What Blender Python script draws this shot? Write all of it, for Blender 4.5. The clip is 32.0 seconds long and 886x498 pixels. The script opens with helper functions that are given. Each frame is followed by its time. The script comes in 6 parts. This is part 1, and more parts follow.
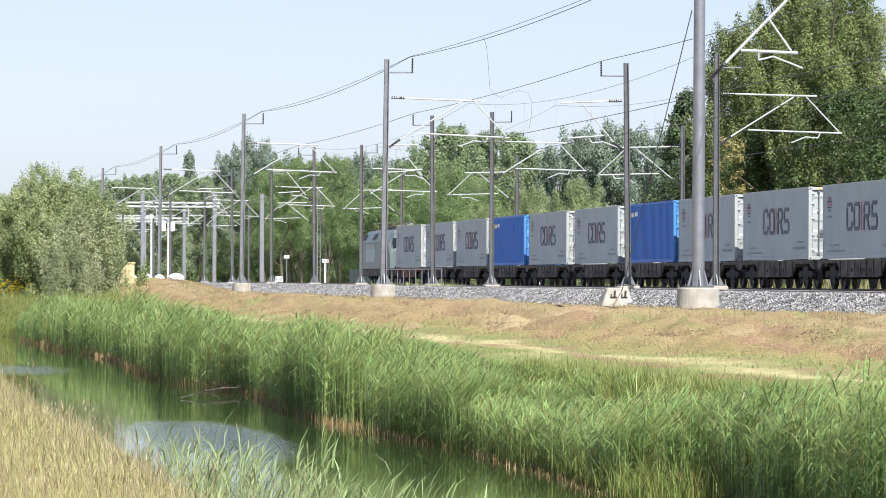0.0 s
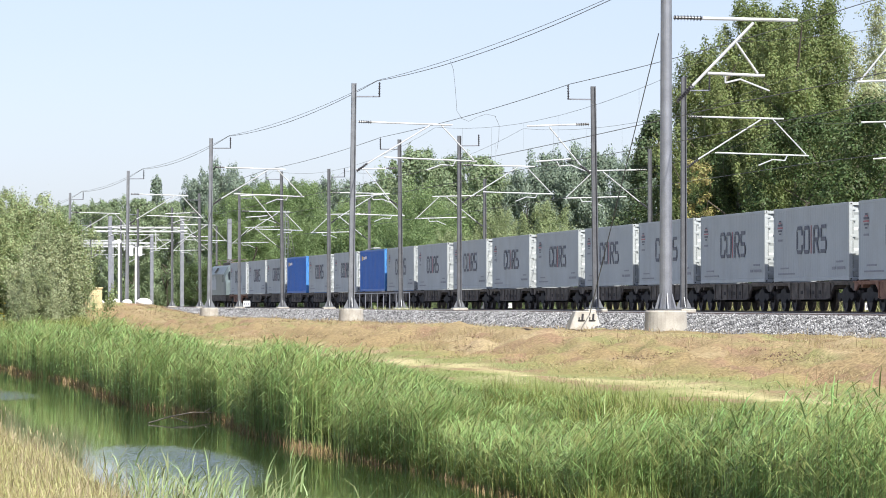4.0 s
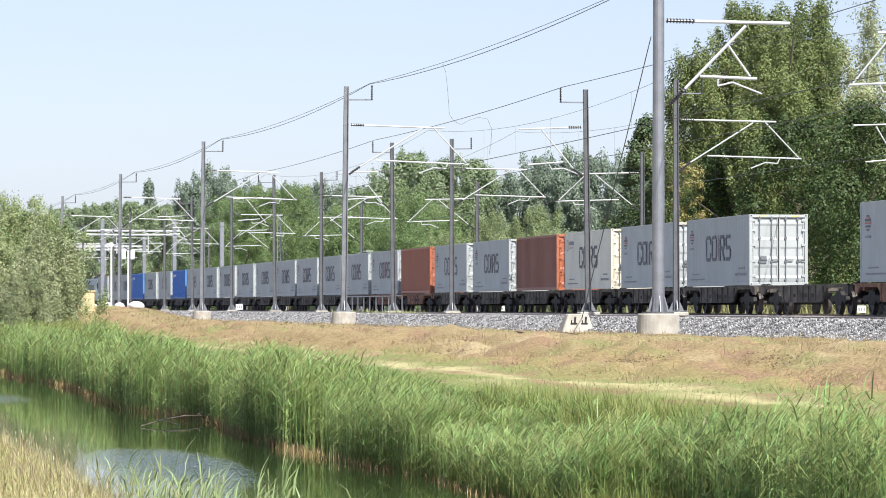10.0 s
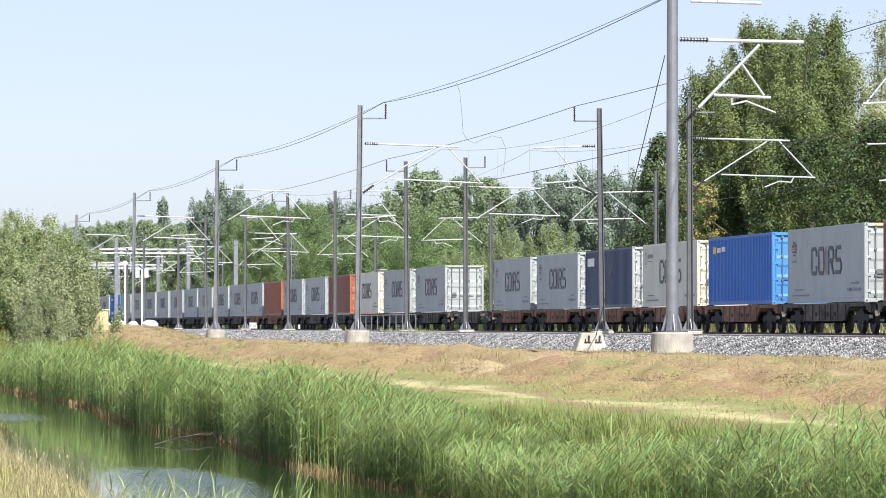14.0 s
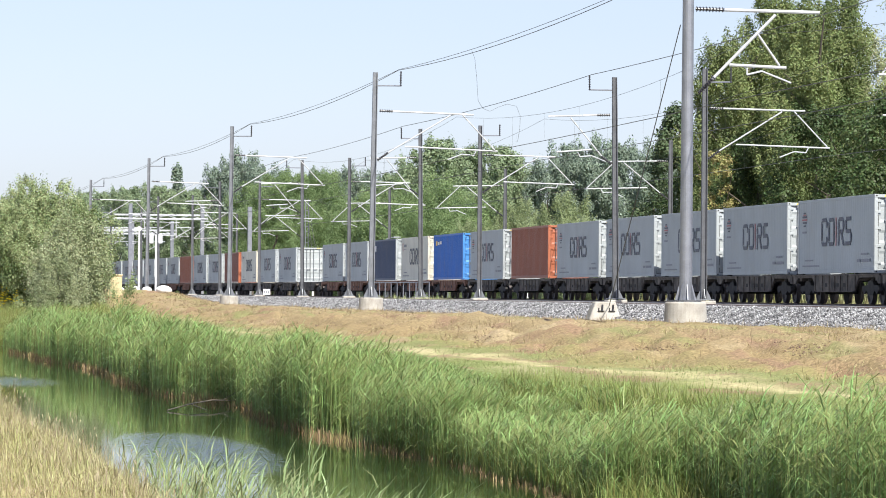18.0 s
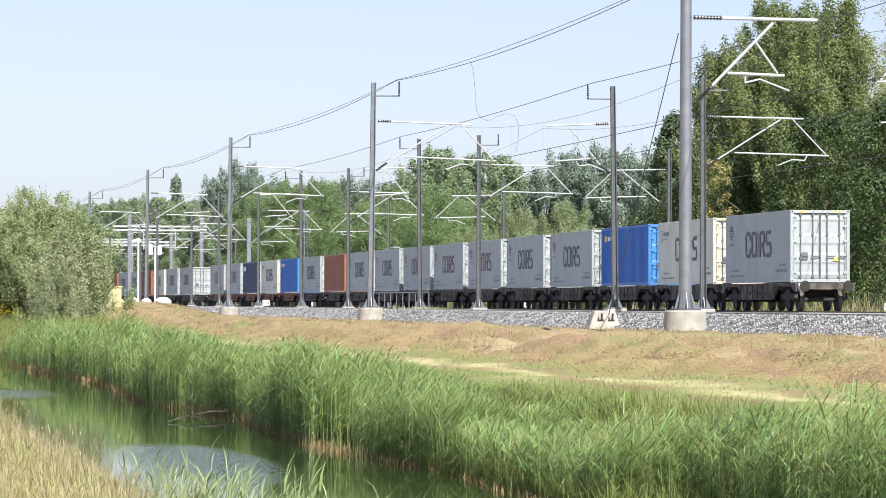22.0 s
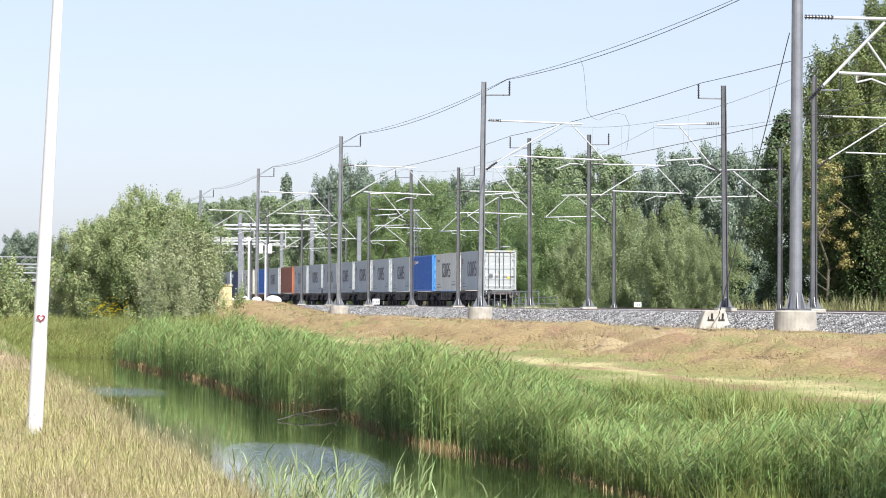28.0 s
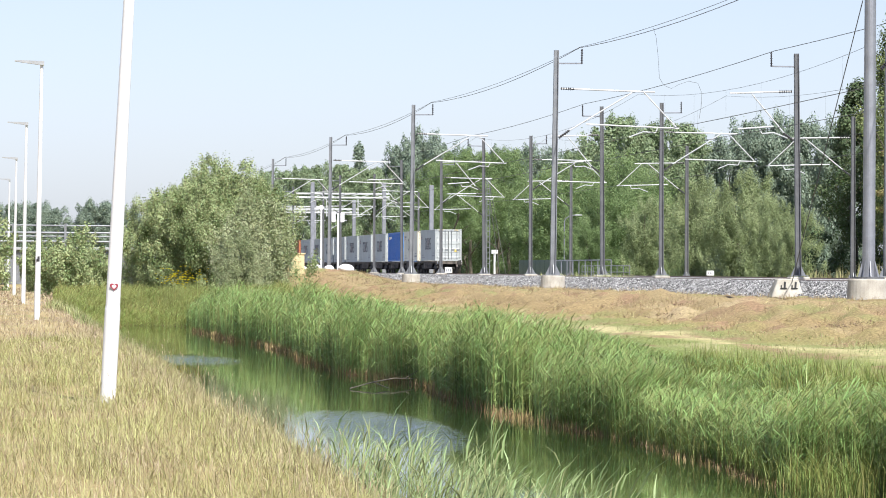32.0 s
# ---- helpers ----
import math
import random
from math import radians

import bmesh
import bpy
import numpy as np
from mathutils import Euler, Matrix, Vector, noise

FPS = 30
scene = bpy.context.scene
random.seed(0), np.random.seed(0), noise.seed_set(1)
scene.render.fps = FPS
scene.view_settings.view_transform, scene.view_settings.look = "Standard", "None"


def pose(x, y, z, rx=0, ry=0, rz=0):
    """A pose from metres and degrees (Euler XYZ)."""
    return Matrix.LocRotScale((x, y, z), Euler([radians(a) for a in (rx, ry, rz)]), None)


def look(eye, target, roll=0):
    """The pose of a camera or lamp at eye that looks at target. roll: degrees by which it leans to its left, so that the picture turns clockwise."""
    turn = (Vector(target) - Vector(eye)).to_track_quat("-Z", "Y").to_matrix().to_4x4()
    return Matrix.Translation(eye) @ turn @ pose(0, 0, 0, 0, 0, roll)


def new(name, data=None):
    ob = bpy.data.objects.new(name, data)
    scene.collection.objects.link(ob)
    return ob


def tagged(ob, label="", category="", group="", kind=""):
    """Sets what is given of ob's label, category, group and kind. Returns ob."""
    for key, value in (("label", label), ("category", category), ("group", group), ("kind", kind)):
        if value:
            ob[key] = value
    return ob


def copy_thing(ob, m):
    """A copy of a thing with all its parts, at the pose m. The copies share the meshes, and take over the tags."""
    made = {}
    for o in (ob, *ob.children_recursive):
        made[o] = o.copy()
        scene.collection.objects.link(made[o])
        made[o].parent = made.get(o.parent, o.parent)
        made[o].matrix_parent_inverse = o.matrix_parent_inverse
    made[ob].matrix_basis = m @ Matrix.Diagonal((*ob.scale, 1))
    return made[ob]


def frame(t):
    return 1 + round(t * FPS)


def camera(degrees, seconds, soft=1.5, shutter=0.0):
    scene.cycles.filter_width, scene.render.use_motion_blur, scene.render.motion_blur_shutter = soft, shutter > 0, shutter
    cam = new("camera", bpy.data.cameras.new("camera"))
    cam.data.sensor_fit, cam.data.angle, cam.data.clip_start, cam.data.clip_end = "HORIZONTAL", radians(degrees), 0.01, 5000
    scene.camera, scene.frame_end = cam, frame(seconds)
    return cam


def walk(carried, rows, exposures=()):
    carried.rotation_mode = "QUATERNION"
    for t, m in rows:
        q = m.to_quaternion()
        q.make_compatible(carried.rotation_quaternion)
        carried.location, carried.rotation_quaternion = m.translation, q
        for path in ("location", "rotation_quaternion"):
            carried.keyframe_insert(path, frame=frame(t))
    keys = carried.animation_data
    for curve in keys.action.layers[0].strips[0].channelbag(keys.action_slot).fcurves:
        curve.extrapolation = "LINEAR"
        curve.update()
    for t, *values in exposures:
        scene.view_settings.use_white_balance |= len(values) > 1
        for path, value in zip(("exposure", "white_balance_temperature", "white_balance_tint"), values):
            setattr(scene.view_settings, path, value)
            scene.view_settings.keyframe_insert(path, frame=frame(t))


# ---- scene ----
# Axes: +y runs along the railway away from the viewer, +x across it; the footpath lies at z = 0.
EYE = (0.0, 0.0, 1.6)
cam = camera(12.78, 32.0, soft=0.95)
# seconds, heading to the right of +y, tilt up, roll, in degrees
AIM = [
    (0, 8.653, 0.447, 0.201),
    (0.5, 8.623, 0.555, 0.099),
    (1, 8.559, 0.587, 0.058),
    (1.5, 8.620, 0.580, 0.006),
    (2, 8.745, 0.606, -0.009),
    (2.5, 8.881, 0.713, -0.040),
    (3, 8.865, 0.723, -0.202),
    (3.5, 9.050, 0.778, 0.007),
    (4, 9.120, 0.792, -0.011),
    (4.5, 9.199, 0.680, -0.044),
    (6.5, 8.985, 0.583, -0.179),
    (7, 8.967, 0.810, -0.132),
    (7.5, 8.899, 0.876, -0.183),
    (8, 8.806, 0.895, -0.116),
    (8.5, 8.699, 0.844, -0.082),
    (9, 9.144, 0.796, -0.009),
    (9.5, 9.364, 0.819, -0.084),
    (10, 9.229, 0.837, -0.034),
    (10.5, 9.156, 0.795, 0.032),
    (11, 9.193, 0.796, 0.014),
    (11.5, 9.213, 0.810, 0.027),
    (12, 9.174, 0.831, 0.118),
    (12.5, 8.844, 0.847, 0.004),
    (13, 8.880, 0.884, -0.000),
    (13.5, 8.889, 0.906, -0.086),
    (14, 9.030, 1.108, -0.014),
    (14.5, 8.812, 1.158, 0.099),
    (16.5, 8.647, 0.786, 0.274),
    (17, 8.672, 0.728, 0.255),
    (17.5, 8.658, 0.705, 0.342),
    (18, 8.829, 0.641, 0.429),
    (18.5, 9.018, 0.260, 0.369),
    (19, 9.087, 0.320, 0.291),
    (19.5, 9.126, 0.421, 0.313),
    (20, 8.883, 0.541, 0.226),
    (20.5, 8.690, 0.639, 0.278),
    (21, 8.847, 0.742, 0.255),
    (21.5, 8.835, 0.780, 0.108),
    (22, 8.840, 0.784, 0.092),
    (22.5, 8.225, 0.704, -0.125),
    (23, 7.597, 0.667, -0.158),
    (23.5, 6.767, 0.653, -0.242),
    (24, 6.490, 0.745, -0.386),
    (24.5, 6.383, 0.842, -0.301),
    (25, 6.345, 0.649, -0.149),
    (25.5, 6.119, 0.622, -0.063),
    (26, 7.082, 0.652, 0.107),
    (26.5, 7.150, 0.666, 0.046),
    (28.5, 7.262, 0.783, 0.293),
    (29, 7.296, 0.690, 0.194),
    (29.5, 7.252, 0.660, 0.220),
    (30, 7.212, 0.653, 0.277),
    (30.5, 7.096, 0.605, 0.186),
    (31, 6.796, 0.520, 0.200),
    (31.5, 6.606, 0.433, 0.203),
    (32, 6.200, 0.306, 0.248),
]


def aimed(yaw, tilt, roll):
    a, b = radians(yaw), radians(tilt)
    way = Vector((math.sin(a) * math.cos(b), math.cos(a) * math.cos(b), math.sin(b)))
    return look(EYE, Vector(EYE) + way, roll)


walk(cam, [(t, aimed(y, p, r)) for t, y, p, r in AIM])

# ---- light ----
SUN_AZ, SUN_EL = 163.0, 50.0  # degrees clockwise from +y, and above the horizon
world = bpy.data.worlds.new("sky")
scene.world = world
world.use_nodes = True
wn = world.node_tree
sky = wn.nodes.new("ShaderNodeTexSky")
sky.sky_type, sky.sun_disc = "NISHITA", False
sky.sun_elevation, sky.sun_rotation = radians(SUN_EL), radians(SUN_AZ)
sky.air_density, sky.dust_density, sky.ozone_density = 1.0, 0.7, 1.7
# thin high haze: the blue is washed out
wash, tint = wn.nodes.new("ShaderNodeHueSaturation"), wn.nodes.new("ShaderNodeMix")
wash.inputs["Saturation"].default_value = 0.75
tint.data_type, tint.blend_type = "RGBA", "MULTIPLY"
tint.inputs[0].default_value = 1.0
# the haze turns from pale blue at the horizon to the plain sky above it
co, up, fade, hue = wn.nodes.new("ShaderNodeTexCoord"), wn.nodes.new("ShaderNodeSeparateXYZ"), wn.nodes.new("ShaderNodeMapRange"), wn.nodes.new("ShaderNodeMix")
fade.inputs[2].default_value = 0.09
hue.data_type = "RGBA"
hue.inputs[6].default_value, hue.inputs[7].default_value = (0.935, 1.0, 1.3, 1), (0.962, 0.955, 1.14, 1)
wn.links.new(co.outputs["Generated"], up.inputs[0])
wn.links.new(up.outputs[2], fade.inputs[0])
wn.links.new(fade.outputs[0], hue.inputs[0])
wn.links.new(hue.outputs[2], tint.inputs[7])
wn.links.new(sky.outputs[0], wash.inputs["Color"])
wn.links.new(wash.outputs[0], tint.inputs[6])
wn.links.new(tint.outputs[2], wn.nodes["Background"].inputs[0])
wn.nodes["Background"].inputs[1].default_value = 0.075
sun = new("sun", bpy.data.lights.new("sun", "SUN"))
sun.data.energy, sun.data.angle, sun.data.color = 5.0, radians(0.5), (1.0, 0.965, 0.9)
to_sun = Vector((math.sin(radians(SUN_AZ)) * math.cos(radians(SUN_EL)), math.cos(radians(SUN_AZ)) * math.cos(radians(SUN_EL)), math.sin(radians(SUN_EL))))
sun.matrix_world = look(to_sun * 50, (0, 0, 0))
scene.view_settings.exposure = 0.85

# ---- materials ----
def material(name, base, rough=0.6, metal=0.0, vary=0.15, scale=4.0, fine=40.0, bump=0.1, second=None, spec=0.5, per_object=0.0, island=0.0, translucent=0.0, dirt=None):
    """A node material: base colour broken up by noise at two scales, with a fine bump."""
    m = bpy.data.materials.new(name)
    m.use_nodes = True
    nt = m.node_tree
    N, L = nt.nodes.new, nt.links.new
    b = nt.nodes["Principled BSDF"]
    b.inputs["Roughness"].default_value = rough
    b.inputs["Metallic"].default_value = metal
    b.inputs["Specular IOR Level"].default_value = spec
    geo = N("ShaderNodeTexCoord")
    n1, n2 = N("ShaderNodeTexNoise"), N("ShaderNodeTexNoise")
    n1.inputs["Scale"].default_value, n2.inputs["Scale"].default_value = scale, fine
    n1.inputs["Detail"].default_value, n2.inputs["Detail"].default_value = 5, 3
    L(geo.outputs["Object"], n1.inputs["Vector"])
    L(geo.outputs["Object"], n2.inputs["Vector"])
    ramp = N("ShaderNodeValToRGB")
    lo = [c * (1 - vary) for c in base]
    hi = [min(1, c * (1 + vary)) for c in base] if second is None else second
    ramp.color_ramp.elements[0].position, ramp.color_ramp.elements[1].position = 0.32, 0.68
    ramp.color_ramp.elements[0].color, ramp.color_ramp.elements[1].color = (*lo, 1), (*hi, 1)
    L(n1.outputs[0], ramp.inputs[0])
    mix = N("ShaderNodeMix")
    mix.data_type, mix.blend_type = "RGBA", "MULTIPLY"
    mix.inputs[0].default_value = 0.6
    r2 = N("ShaderNodeMapRange")
    r2.inputs[1].default_value, r2.inputs[2].default_value, r2.inputs[3].default_value, r2.inputs[4].default_value = 0.3, 0.7, 1 - vary, 1 + vary
    L(n2.outputs[0], r2.inputs[0])
    L(ramp.outputs[0], mix.inputs[6])
    L(r2.outputs[0], mix.inputs[7])
    out = mix.outputs[2]
    if per_object or island:
        hsv = N("ShaderNodeHueSaturation")
        info = N("ShaderNodeObjectInfo") if per_object else N("ShaderNodeNewGeometry")
        v = N("ShaderNodeMapRange")
        k = per_object or island
        v.inputs[3].default_value, v.inputs[4].default_value = 1 - k, 1 + k
        L(info.outputs["Random" if per_object else "Random Per Island"], v.inputs[0])
        L(v.outputs[0], hsv.inputs["Value"])
        if island:
            h = N("ShaderNodeMapRange")
            h.inputs[3].default_value, h.inputs[4].default_value = 0.5 - 0.04 * k / 0.3, 0.5 + 0.03 * k / 0.3
            L(info.outputs["Random Per Island"], h.inputs[0])
            L(h.outputs[0], hsv.inputs["Hue"])
        L(out, hsv.inputs["Color"])
        out = hsv.outputs[0]
    if dirt is not None:
        n3 = N("ShaderNodeTexNoise")
        n3.inputs["Scale"].default_value, n3.inputs["Detail"].default_value = 1.3, 8
        mp = N("ShaderNodeMapping")
        mp.inputs["Scale"].default_value = (1.0, 1.0, 0.25)
        L(geo.outputs["Object"], mp.inputs["Vector"])
        L(mp.outputs[0], n3.inputs["Vector"])
        r3 = N("ShaderNodeMapRange")
        r3.inputs[1].default_value, r3.inputs[2].default_value, r3.inputs[4].default_value = 0.52, 0.75, 0.7
        L(n3.outputs[0], r3.inputs[0])
        md = N("ShaderNodeMix")
        md.data_type = "RGBA"
        md.inputs[7].default_value = (*dirt, 1)
        L(r3.outputs[0], md.inputs[0])
        L(out, md.inputs[6])
        out = md.outputs[2]
    L(out, b.inputs["Base Color"])
    if bump:
        bp = N("ShaderNodeBump")
        bp.inputs["Strength"].default_value, bp.inputs["Distance"].default_value = bump, 0.02
        L(n2.outputs[0], bp.inputs["Height"])
        L(bp.outputs[0], b.inputs["Normal"])
    if translucent:
        tr, ms = N("ShaderNodeBsdfTranslucent"), N("ShaderNodeMixShader")
        ms.inputs[0].default_value = translucent
        L(out, tr.inputs[0])
        L(b.outputs[0], ms.inputs[1])
        L(tr.outputs[0], ms.inputs[2])
        L(ms.outputs[0], nt.nodes["Material Output"].inputs[0])
    return m


def leafy(name, base, second, translucent=0.3, island=0.3, scale=0.35):
    return material(name, base, 0.55, 0, 0.2, scale, 3.0, 0.0, second, 0.3, 0, island, translucent)


GALV = material("galvanised_steel", (0.27, 0.28, 0.305), 0.5, 0.65, 0.12, 3, 30, 0.05)
GALV_OLD = material("weathered_galvanised_steel", (0.2, 0.21, 0.225), 0.5, 0.45, 0.18, 2, 25, 0.08)
ALU = material("bright_aluminium_tube", (0.52, 0.53, 0.54), 0.45, 0.3, 0.06, 3, 30, 0.03)
GALV_DARK = material("dull_dark_steel", (0.11, 0.113, 0.12), 0.55, 0.3, 0.2, 2, 25, 0.08)
INSUL = material("brown_insulator", (0.03, 0.028, 0.03), 0.35, 0, 0.1)
WIRE = material("dark_copper_wire", (0.09, 0.09, 0.085), 0.6, 0.3, 0.1)
CONCRETE = material("pale_concrete", (0.37, 0.34, 0.29), 0.9, 0, 0.16, 2.5, 40, 0.25, (0.46, 0.435, 0.385))
BALLAST = material("grey_ballast_stone", (0.22, 0.22, 0.22), 0.9, 0, 0.35, 6, 22, 0.6, (0.4, 0.4, 0.39))
STONE = material("loose_ballast_stone", (0.09, 0.09, 0.095), 0.9, 0, 0.3, 3, 20, 0.2, (0.34, 0.34, 0.335), island=0.75)
RAIL = material("worn_rail_steel", (0.16, 0.1, 0.07), 0.55, 0.5, 0.25)
SLEEPER = material("concrete_sleeper", (0.36, 0.34, 0.31), 0.9, 0, 0.2)
WHITE_PAINT = material("white_lamp_paint", (0.66, 0.66, 0.665), 0.35, 0, 0.04, 2, 25, 0.03)
GREY_PLASTIC = material("grey_lamp_head", (0.33, 0.34, 0.35), 0.5, 0.2, 0.08)
FRAME_DARK = material("grimy_wagon_frame", (0.05, 0.044, 0.04), 0.8, 0.1, 0.3, 2, 15, 0.15, (0.17, 0.145, 0.12))
FRAME_RUST = material("rust_brown_wagon_frame", (0.2, 0.09, 0.06), 0.8, 0.1, 0.3, 2, 15, 0.15, (0.33, 0.185, 0.12))
BOGIE = material("black_bogie_grime", (0.03, 0.028, 0.026), 0.85, 0.1, 0.3, 4, 20, 0.1)
WHEEL = material("wheel_steel", (0.07, 0.06, 0.055), 0.6, 0.4, 0.25)
NAVY = material("navy_marking", (0.035, 0.045, 0.08), 0.5, 0, 0.08)
RED_MARK = material("red_marking", (0.38, 0.09, 0.11), 0.5, 0, 0.08)
HEART_RED = material("dark_red_marking", (0.24, 0.03, 0.05), 0.5, 0, 0.08)
PINK_MARK = material("faded_pink_marking", (0.7, 0.5, 0.5), 0.5, 0, 0.1)
GREY_MARK = material("grey_small_print", (0.2, 0.21, 0.24), 0.6, 0, 0.1)
GOLD_MARK = material("yellow_marking", (0.75, 0.5, 0.08), 0.5, 0, 0.1)
PALE_MARK = material("pale_marking", (0.75, 0.76, 0.78), 0.5, 0, 0.06)
LOCO = material("grey_locomotive_paint", (0.14, 0.175, 0.175), 0.4, 0.1, 0.12, 1.5, 20, 0.03, dirt=(0.12, 0.11, 0.1))
GLASS = material("dark_window_glass", (0.02, 0.025, 0.03), 0.08, 0, 0.05, bump=0, spec=0.8)
BARK = material("grey_brown_bark", (0.1, 0.085, 0.065), 0.9, 0, 0.3, 3, 20, 0.5)
GRASS_DRY = leafy("dry_grass", (0.33, 0.3, 0.125), (0.51, 0.425, 0.3), 0.3, 0.25, 0.9)
GRASS_STRAW = leafy("bleached_straw", (0.41, 0.335, 0.21), (0.5, 0.42, 0.3), 0.3, 0.25, 0.25)
GRASS_SHOULDER = leafy("scorched_grass", (0.27, 0.205, 0.105), (0.45, 0.36, 0.21), 0.25, 0.35, 0.7)
GRASS_GREEN = leafy("green_grass", (0.25, 0.31, 0.11), (0.4, 0.4, 0.2), 0.35, 0.3, 0.3)
GRASS_OLIVE = leafy("olive_tussock_grass", (0.36, 0.37, 0.13), (0.5, 0.47, 0.24), 0.35, 0.3, 0.6)
REED = material("reed_leaf", (0.17, 0.25, 0.075), 0.4, 0, 0.12, 0.5, 3.0, 0.0, (0.35, 0.44, 0.165), 0.45, 0, 0.38, 0.4)
REED_NEAR = leafy("pale_reed_leaf", (0.25, 0.33, 0.13), (0.39, 0.46, 0.23), 0.4, 0.3, 0.8)
REED_STALK = leafy("dead_reed_stalk", (0.24, 0.17, 0.075), (0.36, 0.27, 0.13), 0.1, 0.3, 0.5)
SHEET = material("white_plastic_sheet", (0.8, 0.8, 0.78), 0.5, 0, 0.06, 2, 8, 0.3)
OCHRE = material("ochre_cabinet", (0.58, 0.47, 0.27), 0.6, 0, 0.12)
PALE_WALL = material("pale_cladding", (0.62, 0.63, 0.64), 0.6, 0, 0.1, 0.5, 6)
GREEN_FENCE = material("dark_green_fence", (0.02, 0.07, 0.055), 0.5, 0, 0.2)


def ground_material():
    """Soil and turf: dry or green turf after the strip across the railway, bare earth in patches."""
    m = bpy.data.materials.new("ground_turf")
    m.use_nodes = True
    nt = m.node_tree
    N, L = nt.nodes.new, nt.links.new
    b = nt.nodes["Principled BSDF"]
    b.inputs["Roughness"].default_value = 0.95
    b.inputs["Specular IOR Level"].default_value = 0.1
    tc, sep = N("ShaderNodeTexCoord"), N("ShaderNodeSeparateXYZ")
    L(tc.outputs["Object"], sep.inputs[0])
    mp = N("ShaderNodeMapping")
    mp.inputs["Scale"].default_value = (0.9, 0.16, 1)
    L(tc.outputs["Object"], mp.inputs[0])
    warp, mid, fine = N("ShaderNodeTexNoise"), N("ShaderNodeTexNoise"), N("ShaderNodeTexNoise")
    warp.inputs["Scale"].default_value, warp.inputs["Detail"].default_value = 0.5, 6
    mid.inputs["Scale"].default_value, mid.inputs["Detail"].default_value = 1.1, 8
    fine.inputs["Scale"].default_value, fine.inputs["Detail"].default_value = 14, 4
    L(mp.outputs[0], warp.inputs[0])
    L(mp.outputs[0], mid.inputs[0])
    L(tc.outputs["Object"], fine.inputs[0])
    # distance across, wavering
    add = N("ShaderNodeMath")
    add.operation = "MULTIPLY_ADD"
    add.inputs[1].default_value = 3.2
    L(warp.outputs[0], add.inputs[0])
    L(sep.outputs[0], add.inputs[2])
    rng = N("ShaderNodeMapRange")
    rng.inputs[1].default_value, rng.inputs[2].default_value = 0.0, 60.0
    L(add.outputs[0], rng.inputs[0])
    ramp = N("ShaderNodeValToRGB")
    els = ramp.color_ramp.elements
    stops = [(0.0, (0.35, 0.28, 0.14)), (0.105, (0.34, 0.27, 0.135)), (0.13, (0.1, 0.1, 0.045)), (0.2, (0.12, 0.13, 0.05)), (0.235, (0.17, 0.205, 0.07)), (0.262, (0.2, 0.225, 0.08)),
             (0.278, (0.46, 0.4, 0.22)), (0.29, (0.2, 0.22, 0.085)), (0.302, (0.26, 0.235, 0.1)), (0.318, (0.28, 0.21, 0.11)), (0.36, (0.3, 0.235, 0.13)), (0.385, (0.25, 0.2, 0.1)), (0.75, (0.3, 0.28, 0.12)), (0.82, (0.16, 0.17, 0.06)), (1.0, (0.13, 0.16, 0.05))]
    while len(els) < len(stops):
        els.new(0.5)
    for e, (p, c) in zip(els, stops):
        e.position, e.color = p, (*c, 1)
    L(rng.outputs[0], ramp.inputs[0])
    patch = N("ShaderNodeMapRange")
    patch.inputs[1].default_value, patch.inputs[2].default_value, patch.inputs[4].default_value = 0.53, 0.64, 0.8
    L(mid.outputs[0], patch.inputs[0])
    mx = N("ShaderNodeMix")
    mx.data_type = "RGBA"
    mx.inputs[7].default_value = (0.26, 0.17, 0.11, 1)
    L(patch.outputs[0], mx.inputs[0])
    L(ramp.outputs[0], mx.inputs[6])
    # green islands of living turf, and pale straw
    last = mx.outputs[2]
    for off, colour, lo, hi, most in ((31.0, (0.2, 0.23, 0.085), 0.54, 0.64, 0.65), (67.0, (0.5, 0.42, 0.26), 0.56, 0.68, 0.4)):
        q, nz, mr, mg = N("ShaderNodeMapping"), N("ShaderNodeTexNoise"), N("ShaderNodeMapRange"), N("ShaderNodeMix")
        q.inputs["Location"].default_value, q.inputs["Scale"].default_value = (off, off, 0), (0.55, 0.13, 1)
        nz.inputs["Scale"].default_value, nz.inputs["Detail"].default_value = 1.0, 7
        mr.inputs[1].default_value, mr.inputs[2].default_value, mr.inputs[4].default_value = lo, hi, most
        mg.data_type, mg.inputs[7].default_value = "RGBA", (*colour, 1)
        L(tc.outputs["Object"], q.inputs[0])
        L(q.outputs[0], nz.inputs[0])
        L(nz.outputs[0], mr.inputs[0])
        L(mr.outputs[0], mg.inputs[0])
        L(last, mg.inputs[6])
        last = mg.outputs[2]
    mul = N("ShaderNodeMix")
    mul.data_type, mul.blend_type = "RGBA", "MULTIPLY"
    mul.inputs[0].default_value = 1.0
    fr = N("ShaderNodeMapRange")
    fr.inputs[1].default_value, fr.inputs[2].default_value, fr.inputs[3].default_value, fr.inputs[4].default_value = 0.3, 0.7, 0.65, 1.3
    L(fine.outputs[0], fr.inputs[0])
    L(last, mul.inputs[6])
    L(fr.outputs[0], mul.inputs[7])
    L(mul.outputs[2], b.inputs["Base Color"])
    bp = N("ShaderNodeBump")
    bp.inputs["Strength"].default_value, bp.inputs["Distance"].default_value = 0.6, 0.08
    L(fine.outputs[0], bp.inputs["Height"])
    L(bp.outputs[0], b.inputs["Normal"])
    return m


